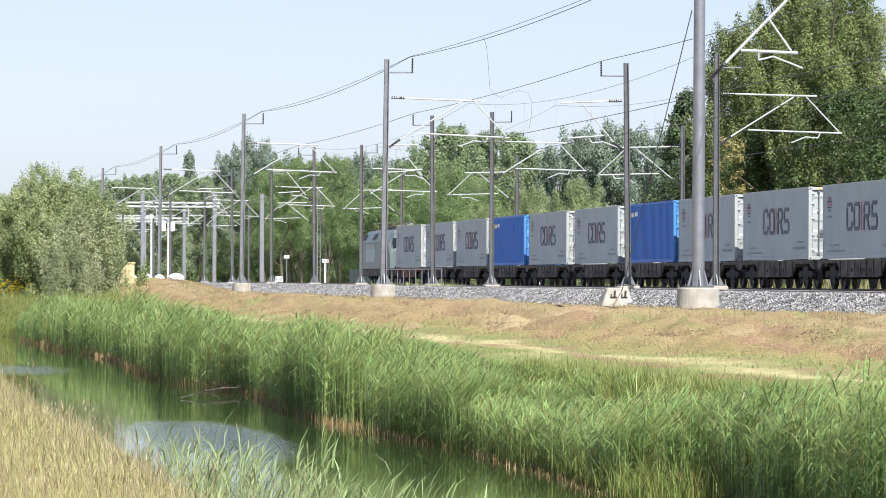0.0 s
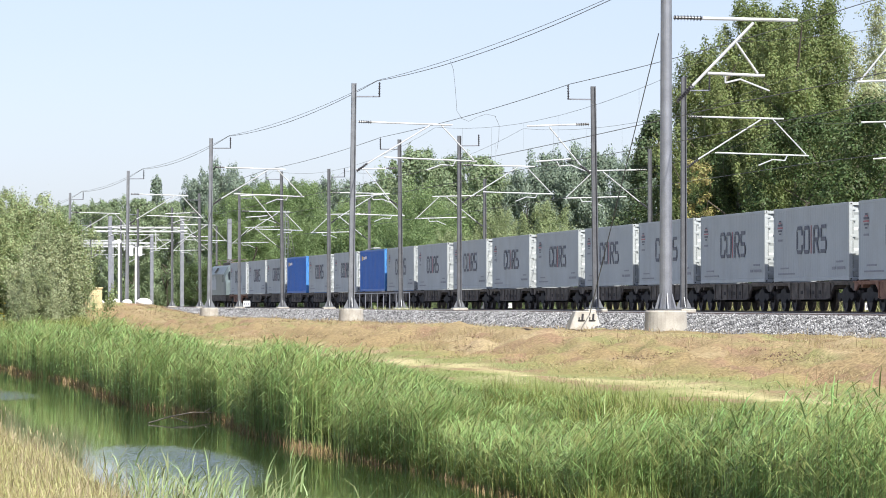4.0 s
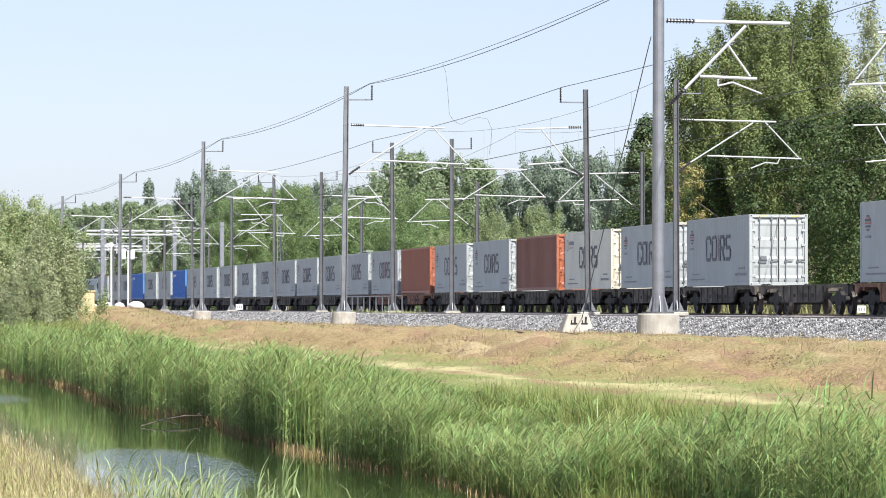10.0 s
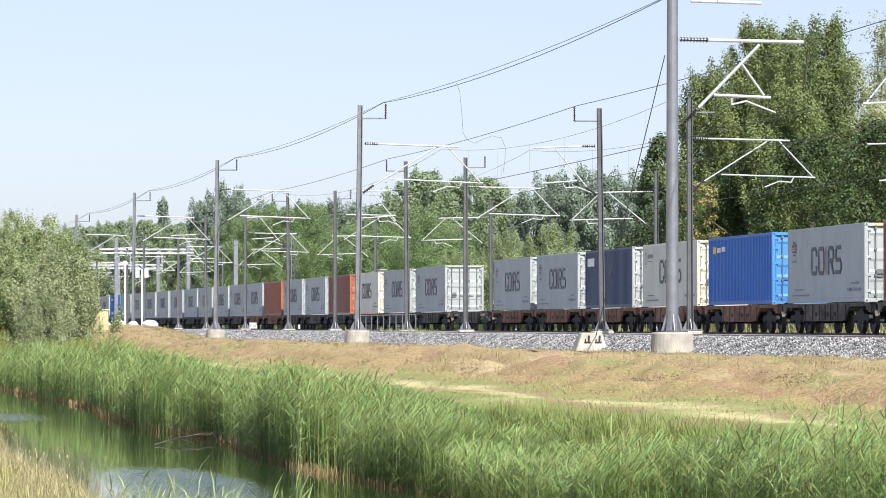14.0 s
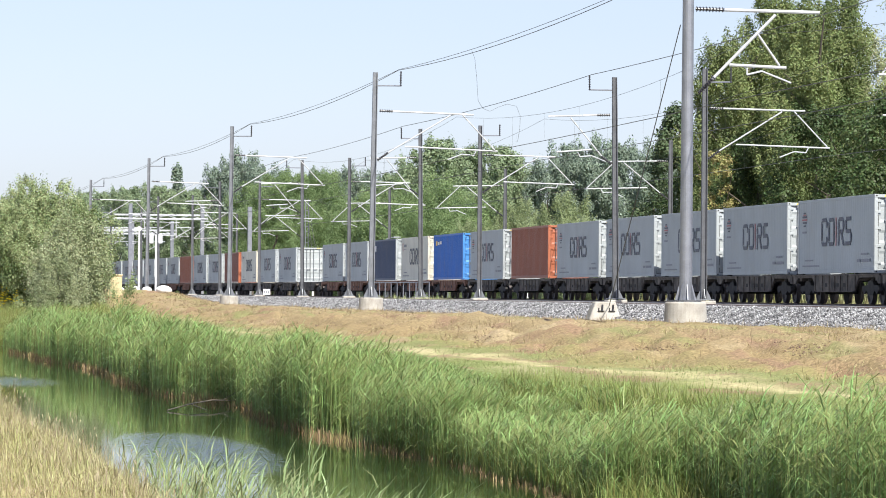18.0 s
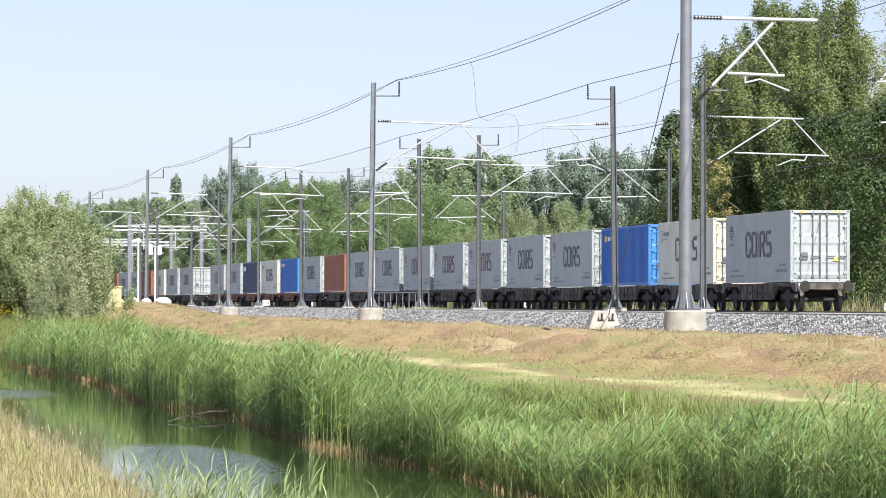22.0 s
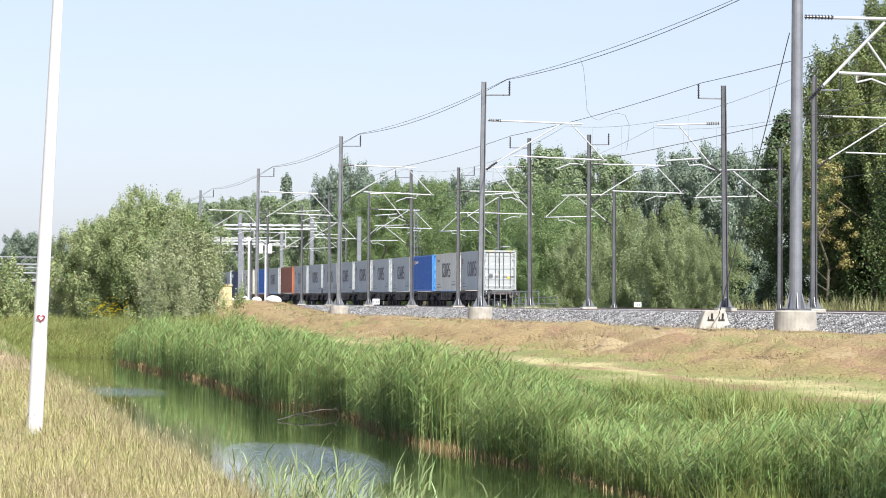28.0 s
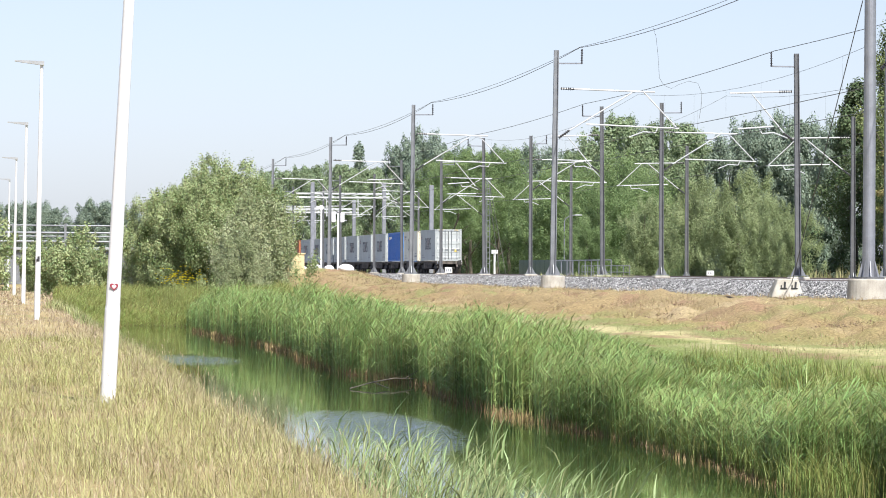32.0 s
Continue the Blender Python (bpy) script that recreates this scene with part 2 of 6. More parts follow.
def water_material():
    m = bpy.data.materials.new("ditch_water")
    m.use_nodes = True
    nt = m.node_tree
    N, L = nt.nodes.new, nt.links.new
    b = nt.nodes["Principled BSDF"]
    b.inputs["Base Color"].default_value = (0.024, 0.04, 0.013, 1)
    b.inputs["Roughness"].default_value = 0.03
    b.inputs["IOR"].default_value = 1.33
    tc, mp, n, n2, bp = N("ShaderNodeTexCoord"), N("ShaderNodeMapping"), N("ShaderNodeTexNoise"), N("ShaderNodeTexNoise"), N("ShaderNodeBump")
    mp.inputs["Scale"].default_value = (1.0, 0.35, 1)
    n.inputs["Scale"].default_value, n.inputs["Detail"].default_value = 9.0, 3
    n2.inputs["Scale"].default_value = 0.12
    L(tc.outputs["Object"], mp.inputs[0])
    L(mp.outputs[0], n.inputs[0])
    L(tc.outputs["Object"], n2.inputs[0])
    # two patches ruffled by the wind
    total = None
    for cx, cy, sx, sy in ((5.9, 62, 1.35, 9), (4.9, 109, 1.7, 8)):
        q = N("ShaderNodeMapping")
        q.inputs["Location"].default_value = (-cx / sx, -cy / sy, 0)
        q.inputs["Scale"].default_value = (1 / sx, 1 / sy, 0)
        ln, mr = N("ShaderNodeVectorMath"), N("ShaderNodeMapRange")
        ln.operation = "LENGTH"
        L(tc.outputs["Object"], q.inputs[0])
        L(q.outputs[0], ln.inputs[0])
        mr.inputs[1].default_value, mr.inputs[2].default_value, mr.inputs[3].default_value, mr.inputs[4].default_value = 0.2, 1.0, 1.0, 0.015
        L(ln.outputs["Value"], mr.inputs[0])
        if total is None:
            total = mr.outputs[0]
        else:
            mxx = N("ShaderNodeMath")
            mxx.operation = "MAXIMUM"
            L(total, mxx.inputs[0])
            L(mr.outputs[0], mxx.inputs[1])
            total = mxx.outputs[0]
    L(total, bp.inputs["Strength"])
    bp.inputs["Distance"].default_value = 0.045
    L(n.outputs[0], bp.inputs["Height"])
    L(bp.outputs[0], b.inputs["Normal"])
    return m


GROUND = ground_material()
WATER = water_material()


# ---- mesh helpers ----
def box(bm, a, b, bevel=0.0):
    """A box from corner a to corner b, its edges bevelled."""
    g = bmesh.ops.create_cube(bm, size=1)["verts"]
    bmesh.ops.scale(bm, vec=[abs(q - p) for p, q in zip(a, b)], verts=g)
    bmesh.ops.translate(bm, vec=[(p + q) / 2 for p, q in zip(a, b)], verts=g)
    if bevel:
        bmesh.ops.bevel(bm, geom=list({e for v in g for e in v.link_edges}), offset=bevel, segments=1, affect="EDGES")


def rod(bm, a, b, r, r2=None, n=8):
    """A tapered round bar from a to b with closed ends."""
    a, b = Vector(a), Vector(b)
    d = b - a
    m = Matrix.Translation((a + b) / 2) @ d.to_track_quat("Z", "Y").to_matrix().to_4x4()
    bmesh.ops.create_cone(bm, cap_ends=True, segments=n, radius1=r, radius2=r if r2 is None else r2, depth=d.length, matrix=m)


def hull(bm, rings):
    """Skins a row of rings (lists of points of one length) and closes both ends."""
    vs = [[bm.verts.new(p) for p in ring] for ring in rings]
    n = len(vs[0])
    for u, v in zip(vs, vs[1:]):
        for i in range(n):
            bm.faces.new((u[i], u[(i + 1) % n], v[(i + 1) % n], v[i]))
    bm.faces.new(vs[0][::-1])
    bm.faces.new(vs[-1])


def slab(bm, outline, axis, lo, hi):
    """A flat outline of (u, v) thickened along x, y or z from lo to hi."""
    def at(w, u, v):
        return {"x": (w, u, v), "y": (u, w, v), "z": (u, v, w)}[axis]
    hull(bm, [[at(lo, u, v) for u, v in outline], [at(hi, u, v) for u, v in outline]])


def done(name, bm, mat, smooth=False):
    bmesh.ops.recalc_face_normals(bm, faces=bm.faces)
    me = bpy.data.meshes.new(name)
    bm.to_mesh(me)
    bm.free()
    me.materials.append(mat)
    if smooth:
        me.shade_smooth()
    return me


def part(name, bm, mat, parent, label="", smooth=False):
    """One mesh object under a thing or a part; bm is a bmesh or a finished mesh."""
    me = bm if isinstance(bm, bpy.types.Mesh) else done(name, bm, mat, smooth)
    ob = new(name, me)
    ob.parent = parent
    return tagged(ob, label)


def thing(name, label, category, group="", m=None, kind="", mesh=None):
    ob = new(name, mesh)
    if m is not None:
        ob.matrix_basis = m
    return tagged(ob, label, category, group, kind)


def soup(name, verts, faces, mat):
    """A mesh of many loose faces from arrays."""
    verts, faces = np.asarray(verts, dtype=np.float32), np.asarray(faces, dtype=np.int32)
    me = bpy.data.meshes.new(name)
    me.vertices.add(len(verts))
    me.vertices.foreach_set("co", verts.ravel())
    k = faces.shape[1]
    me.loops.add(faces.size)
    me.loops.foreach_set("vertex_index", faces.ravel())
    me.polygons.add(len(faces))
    me.polygons.foreach_set("loop_start", np.arange(len(faces), dtype=np.int32) * k)
    me.polygons.foreach_set("loop_total", np.full(len(faces), k, dtype=np.int32))
    me.update(calc_edges=True)
    me.materials.append(mat)
    return me


RNG = np.random.default_rng(7)


# ---- the lie of the land ----
WATER_Z, RAIL_Z = -0.9, 1.3


def bank_far(y):
    """x of the waterline below the railway."""
    return np.interp(y, [-200, 30, 40, 45, 50, 57, 61, 64, 68, 77, 82, 87, 91, 96, 103, 109, 118, 129, 137, 145, 161, 169, 400], [9.0, 9.0, 8.9, 8.85, 9.0, 9.05, 8.85, 8.55, 8.4, 8.5, 8.7, 8.78, 8.3, 7.9, 7.92, 8.05, 8.3, 8.2, 7.7, 7.6, 7.25, 7.0, 6.0]) + 0.04 * np.sin(y * 0.9 + 1)


def bank_near(y):
    """x of the waterline on the footpath's side."""
    return np.interp(y, [-200, 40, 80, 120, 160, 175, 400], [3.7, 3.7, 3.6, 3.4, 3.2, 4.6, 5.0]) + 0.15 * np.sin(y * 0.17 + 2)


def rails_x(y):
    """x of the near side of the containers: a very wide curve."""
    if y < 110:
        return 37.38 - 7.82e-5 * (12100 - max(y, 0.0) ** 2)
    return 34.88 + 0.02823 * y - 5e-5 * y * y


def bend(y):
    """Sideways shift of the railway against a straight line."""
    return rails_x(min(y, 900.0)) - 38.7


def shift(x, y):
    """Sideways shift of a line of the railway that lies at x where the bend is zero."""
    return bend(y) if x > 33 else max(bend(y), -0.35)


def land(x, y):
    x, y = np.asarray(x, dtype=float), np.asarray(y, dtype=float)
    bn, bf = bank_near(y), bank_far(y)
    ditch = np.clip((y - 168 - 1.5 * np.clip(7 - x, 0, 4)) / 16, 0, 1)
    z = np.zeros(np.broadcast(x, y).shape)
    s = np.clip((x - (bn - 1.7)) / 2.0, 0, 1)
    z = z - 1.15 * s * s * (3 - 2 * s) - 0.5 * np.clip((x - bn) / 1.5, 0, 1)
    s = np.clip((x - (bf - 0.6)) / 2.9, 0, 1)
    z = z + 1.65 * s * s * (3 - 2 * s) * 1.0
    z = z * (1 - ditch)
    up = np.interp(x, [11, 15.5, 17.2, 18.6, 19.6, 23, 60, 90], [0, 0.12, 0.3, 0.62, 0.8, 0.84, 0.84, 0.5])
    hump = np.clip((y - 222) / 22, 0, 1) * np.clip((340 - y) / 40, 0, 1) * np.clip((x - 13.5) / 3.5, 0, 1) * np.clip((23.5 - x) / 2.5, 0, 1)
    up = up + hump * (1.5 - up)
    return z + up + 0.05 * np.sin(x * 1.7 + 0.6 * np.sin(y * 0.31)) * np.sin(y * 0.23 + x * 0.3)


def build_ground():
    xs = np.concatenate([[-3000, -800, -200, -60, -30, -15], np.arange(-8, 2, 1.0), np.arange(2, 15, 0.4), np.arange(15, 23, 0.2), np.arange(23, 26, 0.5), np.arange(26, 60, 2.0), [65, 75, 90, 120, 200, 400, 900, 3000]])
    ys = np.concatenate([[-3000, -400, -100, -30], np.arange(0, 30, 3.0), np.arange(30, 150, 0.5), np.arange(150, 260, 1.0), np.arange(260, 420, 4.0), [440, 480, 540, 650, 800, 1200, 2000, 4500]])
    X, Y = np.meshgrid(xs, ys)
    Z = land(X, Y)
    rough = np.interp(X, [12, 16, 17.5, 19, 22], [0.02, 0.05, 0.3, 0.24, 0.07])
    for i in range(Z.shape[0]):
        if 30 < ys[i] < 300:
            for j in range(Z.shape[1]):
                if 11 < xs[j] < 22.6:
                    Z[i, j] += rough[i, j] * noise.fractal((xs[j] * 0.9, ys[i] * 0.45, 1.0), 0.7, 2.0, 4)
    n = len(xs)
    i = (np.arange(len(ys) - 1)[:, None] * n + np.arange(n - 1)[None]).ravel()
    me = soup("ground", np.stack([X, Y, Z], -1).reshape(-1, 3), np.stack([i, i + 1, i + n + 1, i + n], 1), GROUND)
    me.shade_smooth()
    tagged(new("ground", me), "dry and green turf sloping up to the railway", "ground", kind="structure")
    bm = bmesh.new()
    ring = [(float(bank_near(y)) - 0.7, float(y)) for y in range(-60, 188, 4)] + [(float(bank_far(y)) + 0.9, float(y)) for y in range(184, -61, -4)]
    bm.faces.new([bm.verts.new((x, y, WATER_Z)) for x, y in ring])
    bmesh.ops.triangulate(bm, faces=bm.faces)
    me = done("water", bm, WATER)
    tagged(new("water", me), "still green ditch water with sky reflections", "water", kind="structure")


build_ground()

# ---- railway bed and tracks ----
TRACKS = (25.3, 29.3, 39.95)  # centre lines where the railway bend is zero


def strip(name, profile, ys, mat, label, category):
    """A profile of (x, z) drawn along the bent railway."""
    rows = [[(x + shift(x, y), y, z) for x, z in profile] for y in ys]
    n = len(profile)
    v = [p for r in rows for p in r]
    f = [(j * n + i, j * n + i + 1, (j + 1) * n + i + 1, (j + 1) * n + i) for j in range(len(rows) - 1) for i in range(n - 1)]
    return soup(name, v, f, mat)


def build_track_bed():
    ys = [-420, -200, -60, 0, 40] + list(range(60, 300, 4)) + list(range(300, 640, 20)) + [700, 800, 900]
    me = strip("ballast_bed", [(22.7, 0.6), (23.0, 0.86), (24.05, 1.26), (24.45, 1.285), (24.7, 1.2), (31.0, 1.22), (31.6, 1.12), (36.6, 1.12), (37.4, 1.24), (42.6, 1.24), (44.0, 0.75)], ys, BALLAST, "", "")
    bed = tagged(new("track_bed", me), "grey crushed-stone ballast bed under three tracks", "ballast", kind="structure")
    # loose stones on the shoulder that faces the footpath
    n = 52000
    y = 75 + 190 * RNG.random(n) ** 1.3
    x = 22.75 + 2.0 * RNG.random(n) ** 1.2
    z = np.interp(x, [22.7, 23.0, 24.05, 24.45, 24.7, 31], [0.72, 0.86, 1.26, 1.285, 1.2, 1.22])
    x = x + np.array([shift(25, v) for v in y])
    s = (0.016 + 0.022 * RNG.random(n))[:, None, None] * np.interp(y, [75, 265], [1.0, 1.5])[:, None, None]
    octa = np.array([(1, 0, 0), (0, 1, 0), (-1, 0, 0), (0, -1, 0), (0, 0, 1), (0, 0, -1)])
    v = octa[None] * s * (0.6 + 0.8 * RNG.random((n, 6, 1))) + np.stack([x, y, z + 0.015], 1)[:, None]
    f = np.array([(0, 1, 4), (1, 2, 4), (2, 3, 4), (3, 0, 4), (1, 0, 5), (2, 1, 5), (3, 2, 5), (0, 3, 5)])
    f = (f[None] + 6 * np.arange(n)[:, None, None]).reshape(-1, 3)
    ob = part("loose_stone", soup("loose_stone", v.reshape(-1, 3), f, STONE), None, bed, "scattered grey and white ballast stones")
    tagged(ob, kind="stuff")
    for k, cx in enumerate(TRACKS):
        tr = thing("railway_track", "rusty steel rails on concrete sleepers in ballast", "track", "railway tracks", kind="structure")
        for side in (-0.75, 0.75):
            c = cx + side
            prof = [(c - 0.07, RAIL_Z - 0.15), (c - 0.012, RAIL_Z - 0.13), (c - 0.036, RAIL_Z - 0.04), (c - 0.036, RAIL_Z), (c + 0.036, RAIL_Z), (c + 0.036, RAIL_Z - 0.04), (c + 0.012, RAIL_Z - 0.13), (c + 0.07, RAIL_Z - 0.15)]
            part("rail", strip("rail", prof, ys, RAIL, "", ""), None, tr)
        bm = bmesh.new()
        slab(bm, [(-1.25, 1.1), (-1.25, 1.165), (-1.0, 1.19), (1.0, 1.19), (1.25, 1.165), (1.25, 1.1)], "y", -0.13, 0.13)
        me = done("sleeper", bm, SLEEPER)
        for j in range(120):
            y = 92 + j * 0.62 * 1.6
            s = part("sleeper", me, None, tr)
            s.location = (cx + shift(cx, y), y, 0.06)


build_track_bed()


# ---- overhead line ----
def insulator(bm, a, b, r=0.055, n=6):
    a, b = Vector(a), Vector(b)
    rod(bm, a, b, r * 0.5, n=8)
    for i in range(n):
        p, q = a.lerp(b, (i + 0.25) / n), a.lerp(b, (i + 0.6) / n)
        rod(bm, p, q, r, r * 0.7, 8)


def cantilever(parent, reach=5.2, top=7.75, low=6.3, drop=3.7, inner=1.3):
    """Hinged bracket of tubes pointing along +x, which holds the contact wire."""
    r = 0.03
    c = part("cantilever", tube((0.75, 0, top), (drop + 0.45, 0, top - 0.06), r * 1.15), ALU, parent, "bright tube bracket with brown insulators")
    for p, q in (((0.2, 0, top + 0.01), (0.78, 0, top)), ((0.15, 0, low - 0.6), (0.6, 0, low - 0.27))):
        bm = bmesh.new()
        insulator(bm, p, q, 0.07)
        part("insulator", bm, INSUL, c)
    part("strut", tube((0.55, 0, low - 0.3), (drop - 0.5, 0, top - 0.1), r), ALU, c)
    part("registration_tube", tube((inner, 0, low), (reach, 0, low - 0.1), r), ALU, c)
    if reach > drop + 0.3:
        part("drop_strut", tube((drop, 0, top - 0.08), (reach - 0.12, 0, low - 0.05), r * 0.9), ALU, c)
    bm = bmesh.new()
    for p, q in (((reach - 0.9, 0, low - 0.1), (reach - 1.0, 0, low - 0.3)), ((reach - 1.0, 0, low - 0.3), (reach - 1.5, 0, low - 0.26)), ((reach - 1.5, 0, low - 0.26), (reach - 2.1, 0, low - 0.5))):
        rod(bm, p, q, 0.025, n=6)
    part("steady_arm", bm, ALU, c)


def tube(a, b, r):
    bm = bmesh.new()
    rod(bm, a, b, r, n=10)
    return bm


def hbeam(h, w=0.24, t=0.035):
    bm = bmesh.new()
    o = w / 2
    prof = [(-o, -o), (o, -o), (o, -o + t), (t / 2, -o + t), (t / 2, o - t), (o, o - t), (o, o), (-o, o), (-o, o - t), (-t / 2, o - t), (-t / 2, -o + t), (-o, -o + t)]
    hull(bm, [[(y, x, 0) for x, y in prof], [(y * 0.8, x * 0.8, h) for x, y in prof]])
    return bm


def top_bracket(parent, z, reach=1.1):
    bm = bmesh.new()
    rod(bm, (0.1, 0, z), (reach, 0, z + 0.02), 0.03, n=6)
    b = part("feeder_bracket", bm, GALV, parent)
    bm = bmesh.new()
    insulator(bm, (reach - 0.03, 0, z), (reach - 0.03, 0, z + 0.62), 0.055)
    part("insulator", bm, INSUL, b)


def mast(h=9.3, drum=0.0, arm=True, w=0.24, mat=GALV_OLD, bracket=True, **kw):
    ob = thing("catenary_mast", "grey steel H-beam mast with tube bracket beside the track", "mast", "catenary masts")
    part("post", hbeam(h, w), mat, ob)
    bm = bmesh.new()
    box(bm, (-0.36, -0.36, 0), (0.36, 0.36, 0.04))
    plate = part("base_plate", bm, GALV_OLD, ob)
    for sx, sy in ((1, 0), (-1, 0), (0, 1), (0, -1)):
        bm = bmesh.new()
        o = [(0.1, 0.04), (0.3, 0.04), (0.3, 0.08), (0.12, 0.45), (0.1, 0.45)]
        if sx:
            slab(bm, [(sx * u, v) for u, v in o], "y", -0.012, 0.012)
        else:
            slab(bm, [(sy * u, v) for u, v in o], "x", -0.012, 0.012)
        part("gusset", bm, GALV_OLD, plate)
    bm = bmesh.new()
    if drum:
        hull(bm, [[(r * math.cos(k * math.tau / 24), r * math.sin(k * math.tau / 24), z) for k in range(24)] for r, z in ((drum * 1.06, -0.75), (drum, -0.05), (drum * 0.97, 0.0))])
    else:
        box(bm, (-0.42, -0.42, -0.6), (0.42, 0.42, -0.02), 0.03)
    part("foundation", bm, CONCRETE, ob, "pale concrete drum foundation" if drum else "concrete block foundation", smooth=False)
    if bracket:
        top_bracket(ob, h - 0.55)
    if arm:
        cantilever(ob, **kw)
    return ob


def flip(m):
    return m @ pose(0, 0, 0, 0, 0, 180)


LINE_M = [(22.25, 162.6), (21.85, 217.4), (21.6, 271.5), (21.2, 326.3), (20.6, 380.5), (19.8, 435), (18.9, 489), (17.8, 544)]
LINE_N = [(32.75, 163.4), (32.5, 217.2), (32.3, 271.0), (32.0, 326), (31.4, 380.5), (30.7, 435), (29.8, 489)]
LINE_K = [(34.9, 156.1), (34.9, 211.8), (34.8, 265.5), (34.6, 320), (34.1, 374.5), (33.5, 429), (32.8, 483)]
LINE_S = [(44.9, 156.5), (45.1, 210.1), (44.9, 262.0), (44.7, 316.0), (44.2, 371), (43.5, 425)]


def build_masts():
    a = mast(9.35, drum=0.5)
    a.matrix_basis = pose(*LINE_M[0], 1.4, 0, 0.7)
    for x, y in LINE_M[1:]:
        copy_thing(a, pose(x, y, 1.38, 0, 0.6))
    b = mast(9.35, reach=2.5, drop=2.4, inner=1.0, mat=GALV_DARK)
    b.matrix_basis = flip(pose(*LINE_N[0], 1.4, 0, -0.7))
    for x, y in LINE_N[1:]:
        copy_thing(b, flip(pose(x, y, 1.37, 0, -0.5)))
    near = mast(9.35, reach=2.9, drop=1.6, inner=0.9, mat=GALV_DARK)
    near.matrix_basis = flip(pose(32.3, 109.0, 1.7))
    c = mast(9.35, mat=GALV_DARK)
    c.matrix_basis = pose(*LINE_K[0], 1.4)
    for x, y in LINE_K[1:]:
        copy_thing(c, pose(x, y, 1.37))
    d = mast(8.9, bracket=False, reach=2.0, drop=2.05, inner=0.9, mat=GALV_DARK)
    d.matrix_basis = flip(pose(*LINE_S[0], 1.3))
    d = mast(8.9, bracket=False, reach=4.75, drop=3.1, mat=GALV_DARK)
    d.matrix_basis = flip(pose(*LINE_S[1], 1.1))
    for x, y in LINE_S[2:]:
        copy_thing(d, flip(pose(x, y, 1.1)))
    # the stout tubular mast close to the footpath
    e = thing("anchor_mast", "thick round galvanised anchor mast with guy wire", "mast", "catenary masts", pose(22.32, 102.0, 1.42, 0, 0.15))
    bm = bmesh.new()
    rod(bm, (0, 0, 0), (0, 0, 9.6), 0.17, 0.145, 20)
    part("post", bm, GALV, e, smooth=False)
    bm = bmesh.new()
    rod(bm, (0, 0, 0), (0, 0, 0.05), 0.42, n=20)
    plate = part("base_plate", bm, GALV_DARK, e)
    for k in range(8):
        bm = bmesh.new()
        q = pose(0, 0, 0, 0, 0, k * 45)
        g = bmesh.ops.create_cube(bm, size=1)["verts"]
        for v in g:
            x, y, z = v.co
            v.co = q @ Vector((0.14 + (x + 0.5) * (0.15 if z < 0 else 0.03), y * 0.02, 0.05 + (z + 0.5) * 0.42))
        part("gusset", bm, GALV, plate)
    bm = bmesh.new()
    hull(bm, [[(r * math.cos(k * math.tau / 32), r * math.sin(k * math.tau / 32), z) for k in range(32)] for r, z in ((0.58, -0.8), (0.545, -0.04), (0.52, 0.0))])
    part("foundation", bm, CONCRETE, e, "pale round concrete foundation", smooth=False)
    c = part("cantilever", tube((0.95, 0, 7.72), (3.55, 0, 7.7), 0.046), ALU, e, "bright tube bracket with brown insulators")
    for p, q in (((0.2, 0, 7.73), (0.98, 0, 7.72)), ((0.3, 0, 5.5), (0.72, 0, 5.95))):
        bm = bmesh.new()
        insulator(bm, p, q, 0.075, 9)
        part("insulator", bm, INSUL, c)
    part("strut", tube((0.66, 0, 5.88), (2.36, 0, 7.62), 0.042), ALU, c)
    part("drop_strut", tube((1.88, 0, 7.1), (2.48, 0, 6.27), 0.032), ALU, c)
    part("registration_tube", tube((1.12, 0, 6.27), (2.66, 0, 6.22), 0.04), ALU, c)
    bm = bmesh.new()
    for p, q in (((1.6, 0, 6.2), (1.6, 0, 6.02)), ((1.6, 0, 6.02), (2.0, 0, 6.12)), ((2.0, 0, 6.12), (2.8, 0, 5.82))):
        rod(bm, p, q, 0.025, n=6)
    part("steady_arm", bm, ALU, c)
    bm = bmesh.new()
    rod(bm, (0.5, 0, 8.75), (2.4, 0, 8.72), 0.045)
    part("upper_tube", bm, ALU, e)
    # concrete anchor block with its guy
    g = thing("anchor_block", "pale concrete anchor block with steel eyes", "anchor block", m=pose(22.5, 114.0, 0.84))
    bm = bmesh.new()
    hull(bm, [[(-0.6, -0.42, -0.2), (0.5, -0.42, -0.2), (0.5, 0.5, -0.2), (-0.6, 0.5, -0.2)], [(-0.3, -0.26, 0.55), (0.3, -0.26, 0.55), (0.3, 0.2, 0.55), (-0.3, 0.2, 0.55)]])
    bmesh.ops.bevel(bm, geom=bm.edges[:], offset=0.03, segments=1, affect="EDGES")
    part("block", bm, CONCRETE, g)
    for sx in (-0.15, 0.17):
        bm = bmesh.new()
        box(bm, (sx - 0.1, -0.36, 0.26), (sx + 0.1, -0.29, 0.29), 0.01)
        box(bm, (sx - 0.08, -0.34, 0.29), (sx - 0.05, -0.29, 0.37), 0.01)
        rod(bm, (sx + 0.03, -0.33, 0.28), (sx + 0.05, -0.3, 0.46), 0.03)
        part("eye_bolt", bm, INSUL, g)
    bm = bmesh.new()
    rod(bm, (0.1, -0.3, 0.44), (-0.3, -11.7, 7.9), 0.013, n=6)
    part("guy_wire", bm, WIRE, g)
    return e


build_masts()


